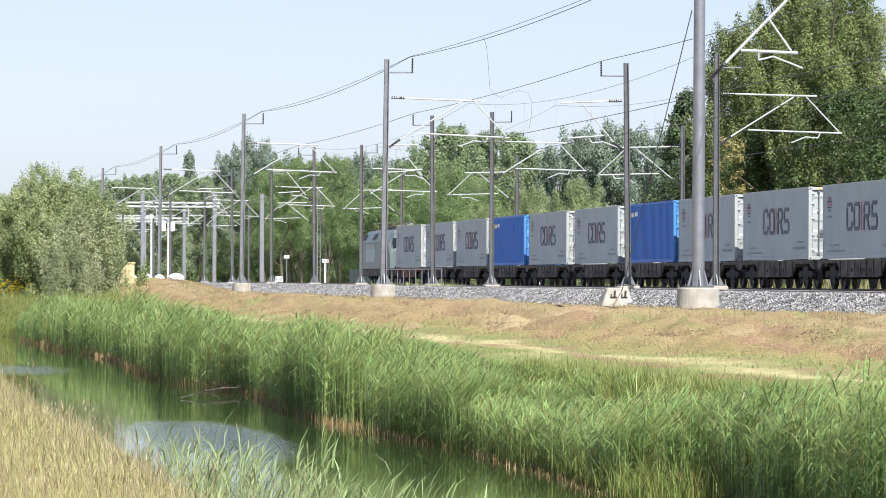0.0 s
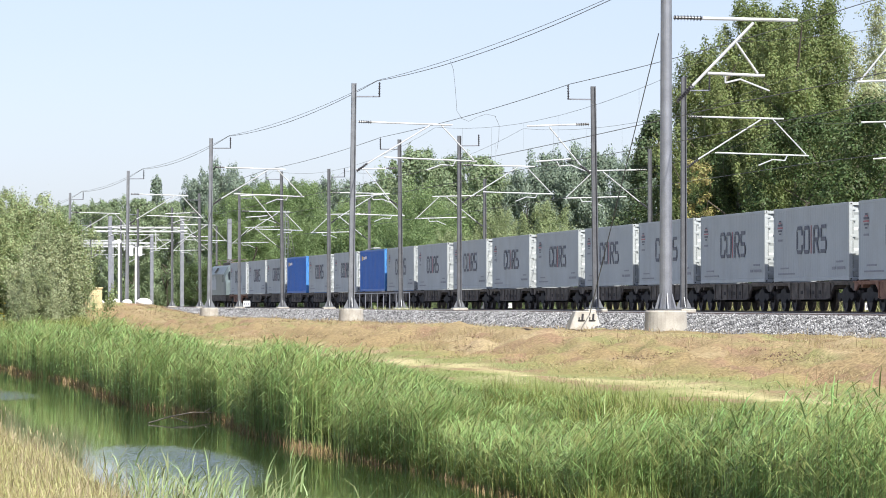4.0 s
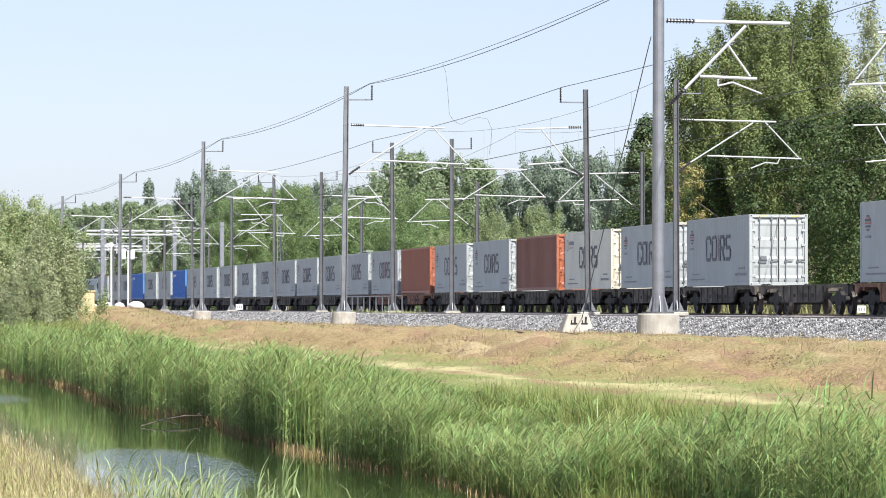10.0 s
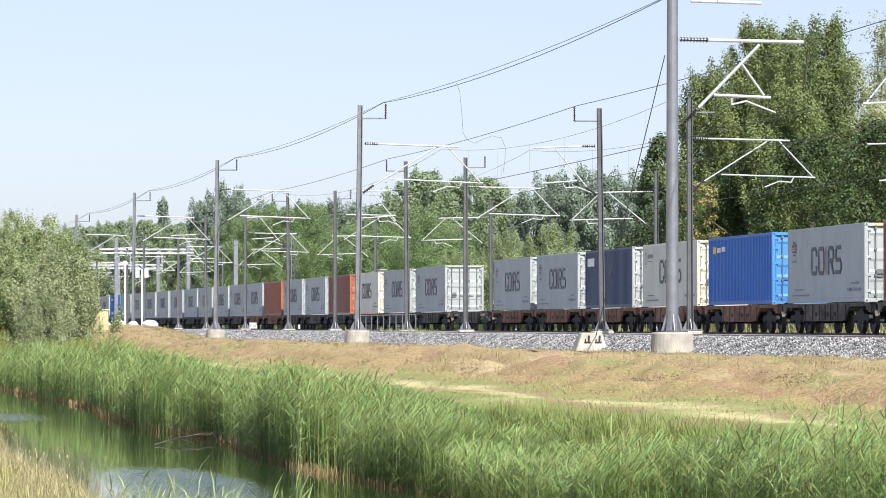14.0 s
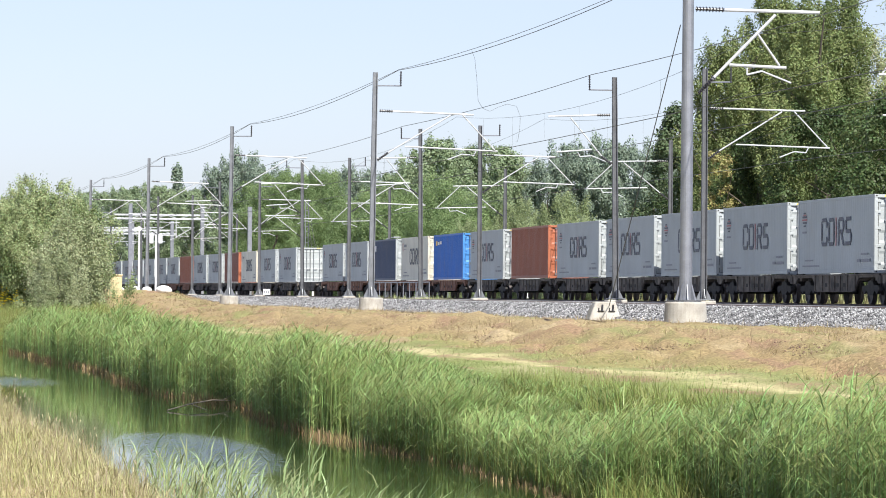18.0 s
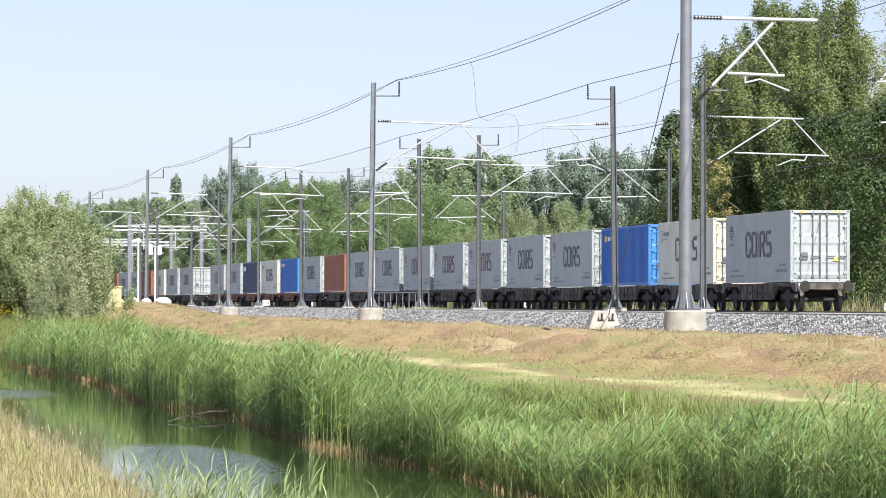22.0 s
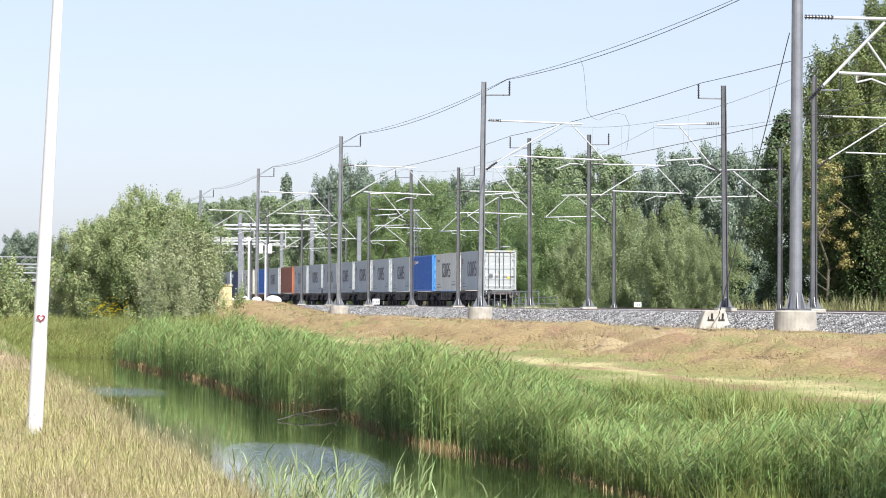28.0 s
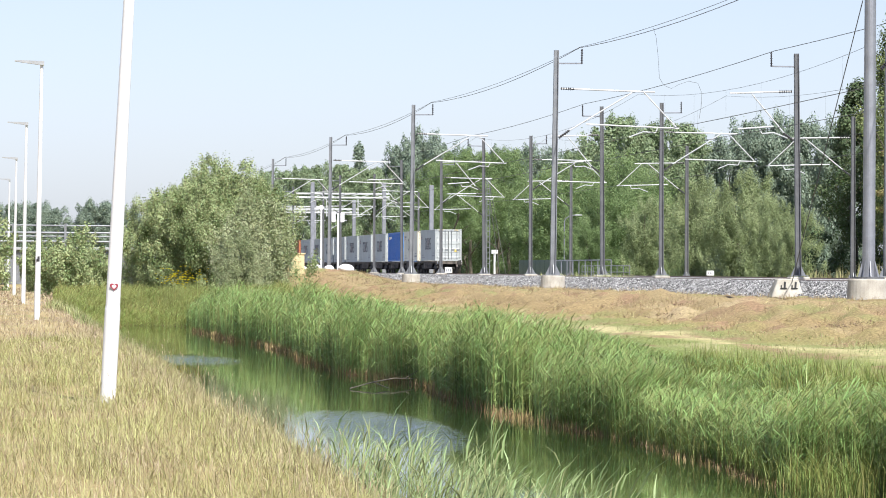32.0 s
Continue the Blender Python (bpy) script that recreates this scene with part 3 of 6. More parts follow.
def wire(name, points, r, label, mat=WIRE):
    cu = bpy.data.curves.new(name, "CURVE")
    cu.dimensions, cu.bevel_depth, cu.bevel_resolution = "3D", r, 1
    sp = cu.splines.new("POLY")
    sp.points.add(len(points) - 1)
    for p, q in zip(sp.points, points):
        p.co = (*q, 1)
    cu.materials.append(mat)
    return tagged(new(name, cu), label, "wire", "overhead wires")


def hung(nodes, sag, n=14):
    out = []
    for (x0, y0, z0), (x1, y1, z1) in zip(nodes, nodes[1:]):
        for i in range(n):
            t = i / n
            out.append((x0 + (x1 - x0) * t, y0 + (y1 - y0) * t, z0 + (z1 - z0) * t - 4 * sag * t * (1 - t)))
    return out + [nodes[-1]]


def build_wires():
    before = [(22.6, 108.2), (22.6, 54)]
    m = [(x + 1.07, y, 10.85) for x, y in before[::-1] + LINE_M]
    wire("feeder_wire", hung(m, 0.4), 0.012, "thin dark feeder wire sagging between masts")
    wire("feeder_wire", hung([(x + 0.03, y, z + 0.03) for x, y, z in m], 0.27), 0.009, "thin dark feeder wire sagging between masts")
    k = [(x - 1.07, y, 10.85) for x, y in [(32.9, 109), (32.9, 54)][::-1] + LINE_N]
    wire("feeder_wire", hung(k, 0.15), 0.014, "thin dark feeder wire sagging between masts")
    for line, off, sign in ((LINE_M, 3.55, 1), (LINE_N, 3.1, -1), (LINE_K, 4.9, 1), (LINE_S, 4.4, -1)):
        nodes = [(line[0][0] + sign * off, line[0][1] - d, 8.95) for d in (109, 54.4)] + [(x + sign * off, y, 8.95) for x, y in line]
        if line is not LINE_S:
            wire("carrier_wire", hung(nodes, 0.8), 0.006, "dark carrier wire over the track")
            wire("contact_wire", hung([(x, y, 7.25) for x, y, z in nodes], 0.05), 0.012, "dark contact wire over the track")
            # droppers between carrier and contact wire
            for a, b in zip(nodes, nodes[1:]):
                if a[1] > 330:
                    continue
                for i in range(1, 8):
                    t = i / 8
                    p = [a[j] + (b[j] - a[j]) * t for j in range(3)]
                    wire("dropper", [(p[0], p[1], 7.25), (p[0], p[1], p[2] - 3.2 * t * (1 - t))], 0.0022, "thin dropper between two wires")
    # loose lead looping between two wires
    hang = [(0, 0), (6, 14), (10, 48), (13, 88), (22, 101), (36, 106), (52, 98), (70, 92), (88, 95), (96, 112), (95, 135), (91, 158)]
    wire("loose_lead", [(23.55 + 0.021 * a, 145.0 + 0.01 * a, 10.62 - 0.021 * b) for a, b in hang], 0.006, "loose looping lead hanging from the feeder")


build_wires()

# ---- the train ----
LENGTH, WIDTH, HEIGHT = 12.192, 2.438, 2.896


def corrugated(bm, x, side, y0, y1, z0, z1, pitch=0.278, depth=0.036):
    """A trapezoid-ribbed steel wall in the plane x, ribs standing towards side."""
    n = int((y1 - y0) / pitch)
    p = (y1 - y0) / n
    pts = []
    for i in range(n):
        for f, d in ((0.0, 0), (0.36, 0), (0.5, -1), (0.86, -1)):
            pts.append((y0 + (i + f) * p, x + side * depth * d))
    pts.append((y1, x))
    lo = [bm.verts.new((b, a, z0)) for a, b in pts]
    hi = [bm.verts.new((b, a, z1)) for a, b in pts]
    for i in range(len(pts) - 1):
        bm.faces.new((lo[i], lo[i + 1], hi[i + 1], hi[i]))


def disc_mark(bm, cy, cz, w, h, hole=0.55, gap=None):
    """A flat ring on the near wall, open on one side if gap is given."""
    n = 20
    lo, hi = (0, math.tau) if gap is None else (gap, math.tau - gap)
    prev = None
    for i in range(n + 1):
        a = lo + (hi - lo) * i / n
        c, s = math.cos(a), math.sin(a)
        sq = 1 / max(abs(c), abs(s)) ** 0.5
        o = bm.verts.new((0, cy - c * w / 2 * sq, cz + s * h / 2 * sq))
        q = bm.verts.new((0, cy - c * w / 2 * hole * sq, cz + s * h / 2 * (1 - (1 - hole) * w / h) * sq))
        if prev:
            bm.faces.new((prev[0], o, q, prev[1]))
        prev = (o, q)


def mark_boxes(rects):
    bm = bmesh.new()
    for y0, y1, z0, z1 in rects:
        box(bm, (-0.003, min(y0, y1), z0), (0.003, max(y0, y1), z1))
    return bm


def marks(body, style):
    """Painted shapes on the wall that faces the footpath; y runs away from the viewer."""
    X = -WIDTH / 2 - 0.006

    def put(name, bm, mat, label="", y=0.0):
        ob = part(name, bm, mat, body, label)
        ob.location = (X, y, 0)
    if style == "plain":
        return
    # small print, as plain bars
    for k, r in enumerate(((0.6, 1.9, 0.42, 0.53), (2.1, 2.6, 0.42, 0.53), (0.9, 2.0, 0.68, 0.75), (8.6, 11.4, 0.28, 0.34), (9.6, 11.0, 0.5, 0.56))):
        put("small_print", mark_boxes([r]), GREY_MARK, "small grey marking bar")
    cz, h = 1.6, 0.54
    k, e = 0.2, 0.15  # widths of the upright and level strokes

    def stroke_ring(y0, y1, open_near=False, z0=-h, z1=h, cut=0.2):
        """A flat ring between y0 (far) and y1 (near) with clipped corners; its near side may stand open."""
        bm = bmesh.new()
        bits = [[(y0, z0 + cut), (y0, z1 - cut), (y0 - k, z1 - cut), (y0 - k, z0 + cut)],
                [(y0, z1 - cut), (y0 - k, z1), (y1 + cut * open_near, z1), (y1 + cut * open_near, z1 - e), (y0 - k, z1 - e)],
                [(y0, z0 + cut), (y0 - k, z0), (y1 + cut * open_near, z0), (y1 + cut * open_near, z0 + e), (y0 - k, z0 + e)]]
        if open_near:
            bits += [[(y1 + cut, z1), (y1, z1 - cut), (y1, z1 - 0.36), (y1 + k, z1 - 0.36), (y1 + k, z1 - e)], [(y1 + cut, z0), (y1, z0 + cut), (y1, z0 + 0.36), (y1 + k, z0 + 0.36), (y1 + k, z0 + e)]]
        else:
            bits[1][2:4] = [(y1 + k, z1), (y1, z1 - cut), (y1 + k, z1 - e)]
            bits[2][2:4] = [(y1 + k, z0), (y1, z0 + cut), (y1 + k, z0 + e)]
            bits.append([(y1, z0 + cut), (y1, z1 - cut), (y1 + k, z1 - e), (y1 + k, z0 + e)])
        for o in bits:
            slab(bm, [(u, cz + v) for u, v in o], "x", -0.003, 0.003)
        return bm
    put("logo_shape", stroke_ring(8.75, 7.75, True), NAVY, "dark navy logo shape", -0.45)
    put("logo_shape", stroke_ring(7.6, 6.6), NAVY, "", -0.45)
    put("logo_bar", mark_boxes([(6.3, 6.4, cz - h, cz + h)]), RED_MARK if style == "logo" else NAVY, "thin upright logo bar", -0.45)
    bm = stroke_ring(6.05, 5.1, False, -0.08, h, 0.18)
    slab(bm, [(5.65, cz - 0.06), (5.42, cz - 0.06), (5.02, cz - h), (5.26, cz - h)], "x", -0.003, 0.003)
    slab(bm, [(6.05, cz - h), (6.05, cz), (5.86, cz), (5.86, cz - h)], "x", -0.0034, 0.0034)
    put("logo_shape", bm, NAVY, "", -0.45)
    put("logo_shape", mark_boxes([(4.0, 4.75, cz + h - e, cz + h), (4.68, 4.88, cz + 0.06, cz + h - 0.12), (4.05, 4.8, cz - e / 2, cz + e / 2), (3.92, 4.12, cz - h + 0.12, cz - 0.06), (4.05, 4.85, cz - h, cz - h + e)]), NAVY, "", -0.45)
    if style == "logo":
        put("emblem", mark_boxes([(10.9, 11.25, 2.36, 2.42), (10.7, 11.45, 2.2, 2.28), (10.75, 11.4, 1.98, 2.05), (10.9, 11.25, 1.86, 1.92)]), NAVY, "small striped emblem")
        put("emblem", mark_boxes([(10.65, 11.5, 2.1, 2.16), (10.85, 11.3, 2.3, 2.34)]), RED_MARK)
        put("emblem", mark_boxes([(10.7, 11.45, 1.6, 1.68)]), GREY_MARK)
    else:
        put("emblem", mark_boxes([(9.8, 11.0, 2.26, 2.44), (10.0, 11.0, 2.1, 2.14)]), GREY_MARK, "small grey emblem")
        bm = bmesh.new()
        disc_mark(bm, 11.45, 2.25, 0.5, 0.55, 0.8)
        put("emblem", bm, RED_MARK)


def container(style, mat, end_mat, label, rib=0.036):
    """A forty-foot high-cube box; the doors are at y = 0."""
    L, W, H = LENGTH, WIDTH / 2, HEIGHT
    ob = thing("shipping_container", label, "container", "containers on the train")
    bm = bmesh.new()
    for s in (-1, 1):
        corrugated(bm, s * (W - 0.012), s, 0.17, L - 0.17, 0.16, H - 0.1, depth=rib)
    # roof with cross ribs
    n = 88
    edge = [[bm.verts.new((x, 0.1 + (L - 0.2) * i / n, H - (0.03 if i % 2 else 0.015))) for x in (-W + 0.05, W - 0.05)] for i in range(n + 1)]
    for a, b in zip(edge, edge[1:]):
        bm.faces.new((a[0], a[1], b[1], b[0]))
    box(bm, (-W + 0.05, L - 0.12, 0.1), (W - 0.05, L - 0.06, H - 0.1))
    box(bm, (-W + 0.05, 0.08, 0.1), (W - 0.05, L - 0.08, 0.16))
    body = part("body", bm, mat, ob)
    for s in (-1, 1):
        bm = bmesh.new()
        box(bm, (s * W - s * 0.06, 0.15, H - 0.11), (s * W, L - 0.15, H - 0.0), 0.008)
        part("top_rail", bm, mat, ob)
        bm = bmesh.new()
        box(bm, (s * W - s * 0.06, 0.15, 0.015), (s * W, L - 0.15, 0.17), 0.008)
        part("bottom_rail", bm, mat, ob)
        for y in (0.0, L - 0.16):
            bm = bmesh.new()
            box(bm, (s * W - s * 0.14, y + 0.005, 0.1), (s * W + s * 0.001, y + 0.155, H - 0.1), 0.012)
            part("corner_post", bm, end_mat if y == 0 else mat, ob)
            for z in (0, H - 0.118):
                bm = bmesh.new()
                box(bm, (s * W - s * 0.162, y - 0.006, z), (s * W + s * 0.003, y + 0.17, z + 0.118), 0.012)
                c = part("corner_casting", bm, end_mat, ob)
                bm = bmesh.new()
                box(bm, (s * W - s * 0.11, y - 0.008 if y == 0 else y + 0.168, z + 0.035), (s * W - s * 0.05, y + 0.0 if y == 0 else y + 0.174, z + 0.085))
                part("slot", bm, BOGIE, c)
    bm = bmesh.new()
    box(bm, (-W + 0.14, 0.0, H - 0.13), (W - 0.14, 0.12, H - 0.01), 0.01)
    header = part("door_header", bm, end_mat, ob)
    if style != "plain":
        for x in (-0.85, 0.55):
            bm = bmesh.new()
            for i in range(4):
                slab(bm, [(x + i * 0.09, H - 0.1), (x + i * 0.09 + 0.05, H - 0.1), (x + i * 0.09 + 0.09, H - 0.03), (x + i * 0.09 + 0.04, H - 0.03)], "y", -0.006, 0.002)
            part("hazard_stripe", bm, GOLD_MARK, header, "yellow slanted hazard stripes")
        bm = bmesh.new()
        box(bm, (-0.75, -0.004, 0.92), (-0.5, 0.03, 1.2))
        part("data_plate", bm, GALV_OLD, header, "grey data plate on the door")
    bm = bmesh.new()
    box(bm, (-W + 0.14, 0.0, 0.0), (W - 0.14, 0.12, 0.14), 0.01)
    part("door_sill", bm, end_mat, ob)
    for s in (-1, 1):
        bm = bmesh.new()
        x0, x1 = (0.012, W - 0.145) if s > 0 else (-W + 0.145, -0.012)
        # pressed panels: five recesses between ridges
        zs = [0.15, 0.32, 0.42, 0.72, 0.82, 1.1, 1.2, 1.48, 1.58, 1.86, 1.96, 2.42, 2.52, H - 0.14]
        vs = []
        for i, z in enumerate(zs):
            d = 0.06 if i % 2 == (1 if 0 < i else 0) else 0.025
            vs.append([bm.verts.new((x, 0.075 if i in (0, len(zs) - 1) else (0.075 if (i // 2) % 2 else 0.046), z)) for x in (x0, x1)])
        for a, b in zip(vs, vs[1:]):
            bm.faces.new((a[0], a[1], b[1], b[0]))
        box(bm, (x0, 0.03, 0.14), (x0 + 0.05, 0.08, H - 0.13))
        box(bm, (x1 - 0.05, 0.03, 0.14), (x1, 0.08, H - 0.13))
        box(bm, (x0, 0.08, 0.14), (x1, 0.1, H - 0.13))
        door = part("door", bm, end_mat, ob)
        for f in (0.27, 0.74):
            x = x0 + (x1 - x0) * f
            bm = bmesh.new()
            rod(bm, (x, 0.005, 0.08), (x, 0.005, H - 0.07), 0.018, n=8)
            for z in (0.2, 0.95, 1.9, H - 0.22):
                box(bm, (x - 0.05, -0.015, z), (x + 0.05, 0.04, z + 0.07))
            part("lock_rod", bm, GALV_OLD, door)
            bm = bmesh.new()
            box(bm, (x - 0.02, -0.03, 1.02), (x + 0.3, -0.01, 1.06))
            part("handle", bm, GALV_DARK, door)
        bm = bmesh.new()
        for a, b in ((x0 - 0.012, x0 + 0.014), (x1 - 0.014, x1 + 0.012)):
            box(bm, (a, 0.018, 0.13), (b, 0.032, H - 0.12))
        for z in (0.13, H - 0.15):
            box(bm, (x0 + 0.014, 0.018, z), (x1 - 0.014, 0.032, z + 0.026))
        part("door_seal", bm, BOGIE, door, "black rubber door seal")
        for z in (0.35, 0.95, 1.6, 2.2, 2.6):
            bm = bmesh.new()
            xh = W - 0.15 if s > 0 else -W + 0.15
            box(bm, (xh - 0.11, 0.0, z), (xh + 0.11, 0.03, z + 0.1), 0.006)
            part("hinge", bm, end_mat, door)
    marks(body, style)
    return ob


def paint(name, base, second=None, dirt=(0.2, 0.17, 0.14)):
    return material(name, base, 0.5, 0.0, 0.06, 0.7, 12, 0.04, second, 0.4, 0.05, dirt=[0.75 * b + 0.25 * d for b, d in zip(base, dirt)])


GREY = paint("light_grey_container_paint", (0.335, 0.375, 0.395))
GREY_END = paint("pale_grey_end_paint", (0.36, 0.385, 0.385))
CREAM = paint("cream_container_paint", (0.6, 0.6, 0.53))
CREAM_END = paint("cream_end_paint", (0.56, 0.52, 0.42))
BLUE = paint("bright_blue_container_paint", (0.018, 0.14, 0.5))
# lighter copy of the side's blue: sunlight on the end put into the colour
BLUE_SUNLIT = paint("sunlit_blue_end_paint", (0.06, 0.22, 0.52))
DEEP_BLUE = paint("navy_container_paint", (0.032, 0.057, 0.125))
RUST = paint("rust_red_container_paint", (0.215, 0.078, 0.056))
ORANGE = paint("orange_red_container_paint", (0.29, 0.095, 0.055))
# brighter than the red sides: sun on the ends put into the colour
ORANGE_SUNLIT = paint("sunlit_orange_end_paint", (0.37, 0.12, 0.06))

# distance of each container's doors behind the seventh, in metres
OFFSETS = [-84.6, -70.2, -56.6, -42.8, -28.9, -14.1, 0, 13.4, 27.3, 41.9, 56.2, 70.6, 84.6, 98.2, 111.9, 125.7, 139.3, 153, 167.0, 181.5, 196.0, 210.6, 225.4, 240.3,
           270.6, 284.7, 299.2, 314, 328.6, 343.6, 358.6, 373.4, 387.8, 401.8, 415.5, 429.7, 444.0, 458.6, 473.4, 488.0, 502.8]
KINDS = {4: "blue", 7: "blue", 18: "orange", 21: "rust", 22: "cream", 27: "navy", 28: "cream", 29: "blue", 31: "orange", 39: "blue", 40: "cream"}
RUSTY = (1, 17, 18, 25, 26, 27, 28, 29)
# seconds and the place along the line of the seventh container's doors
TRAVEL = [(0, 180.6), (4, 267.2), (8, 353.6), (12, 440.2), (16, 526.9), (20, 613.6), (24, 700.2), (26, 743.4), (28, 785.6), (29, 806.3), (30.5, 836.0), (32, 864.3)]


def on_rails(y, z):
    """Pose of a vehicle whose rear end is at y, its middle lying on the third track."""
    c = y + 6.1
    a = math.atan((rails_x(c + 1) - rails_x(c - 1)) / 2)
    return Matrix.Translation((rails_x(c) + WIDTH / 2 - 6.1 * math.sin(a), y, z)) @ pose(0, 0, 0, 0, 0, -math.degrees(a))


def bogie(parent, y, gauge=1.8):
    bm = bmesh.new()
    box(bm, (-0.95, y - 0.25, 0.6), (0.95, y + 0.25, 0.9), 0.04)
    for s in (-1, 1):
        rod(bm, (s * 0.9, y, 0.82), (s * 0.9, y, 0.98), 0.16, n=10)
    b = part("bogie", bm, BOGIE, parent, "black grimy four-wheel bogie")
    for s in (-1, 1):
        bm = bmesh.new()
        slab(bm, [(y - 1.25, 0.52), (y - 1.2, 0.68), (y - 0.5, 0.72), (y - 0.35, 0.86), (y + 0.35, 0.86), (y + 0.5, 0.72), (y + 1.2, 0.68), (y + 1.25, 0.52), (y + 0.9, 0.4), (y + 0.6, 0.52), (y + 0.3, 0.34), (y - 0.3, 0.34), (y - 0.6, 0.52), (y - 0.9, 0.4)], "x", s * 0.94, s * 1.08)
        part("side_frame", bm, BOGIE, b)
        for d in (-gauge / 2, gauge / 2):
            bm = bmesh.new()
            hull(bm, [[(s * x, y + d + r * math.cos(k * math.tau / 20), 0.46 + r * math.sin(k * math.tau / 20)) for k in range(20)] for x, r in ((0.7, 0.49), (0.73, 0.49), (0.75, 0.46), (0.86, 0.45), (0.86, 0.37), (0.82, 0.34), (0.82, 0.12), (0.93, 0.11))])
            part("wheel", bm, WHEEL, b)
    for d in (-gauge / 2, gauge / 2):
        bm = bmesh.new()
        rod(bm, (-0.8, y + d, 0.46), (0.8, y + d, 0.46), 0.08)
        part("axle", bm, BOGIE, b)


def wagon(mat, label):
    ob = thing("flat_wagon", label, "wagon", "wagons of the train")
    lo, hi = -0.85, LENGTH + 0.85
    out = [(lo, 1.13), (lo, 0.78), (lo + 0.35, 0.78), (lo + 0.75, 1.0), (2.35, 1.0), (2.6, 0.86), (3.15, 0.46), (9.05, 0.46), (9.6, 0.86), (9.85, 1.0), (hi - 0.75, 1.0), (hi - 0.35, 0.78), (hi, 0.78), (hi, 1.13)]
    for s in (-1, 1):
        bm = bmesh.new()
        slab(bm, out, "x", s * 1.12, s * 1.2)
        box(bm, (s * 1.1, lo, 1.08), (s * 1.25, hi, 1.135))
        box(bm, (s * 1.1, 3.1, 0.46), (s * 1.25, 9.1, 0.5))
        sole = part("solebar", bm, mat, ob)
        for y in (2.9, 4.1, 5.2, 6.1, 7.0, 8.1, 9.3):
            bm = bmesh.new()
            box(bm, (s * 1.19, y - 0.05, 0.5), (s * 1.24, y + 0.05, 1.08))
            part("rib", bm, mat, sole)
        for y in (4.6, 5.65, 7.5):
            bm = bmesh.new()
            box(bm, (s * 1.2, y - 0.16, 0.66), (s * 1.215, y + 0.16, 0.8))
            part("plate", bm, BOGIE, sole)
    bm = bmesh.new()
    box(bm, (-0.3, lo, 0.85), (0.3, hi, 1.1))
    part("centre_sill", bm, mat, ob)
    for y in (lo + 0.1, 0.1, 2.6, 6.1, 9.6, LENGTH - 0.1, hi - 0.1):
        bm = bmesh.new()
        box(bm, (-1.12, y - 0.12, 0.88), (1.12, y + 0.12, 1.12))
        part("cross_beam", bm, mat, ob)
    for y in (0.1, LENGTH - 0.1):
        for s in (-1, 1):
            bm = bmesh.new()
            box(bm, (s * 0.98, y - 0.12, 1.12), (s * 1.22, y + 0.12, 1.152))
            part("container_pin", bm, mat, ob)
    for y, d in ((lo, -1), (hi, 1)):
        for s in (-1, 1):
            bm = bmesh.new()
            rod(bm, (s * 0.875, y, 1.0), (s * 0.875, y + d * 0.26, 1.0), 0.09)
            rod(bm, (s * 0.875, y + d * 0.24, 1.0), (s * 0.875, y + d * 0.28, 1.0), 0.22, n=12)
            part("buffer", bm, BOGIE, ob)
    bogie(ob, 1.1)
    bogie(ob, LENGTH - 1.1)
    return ob


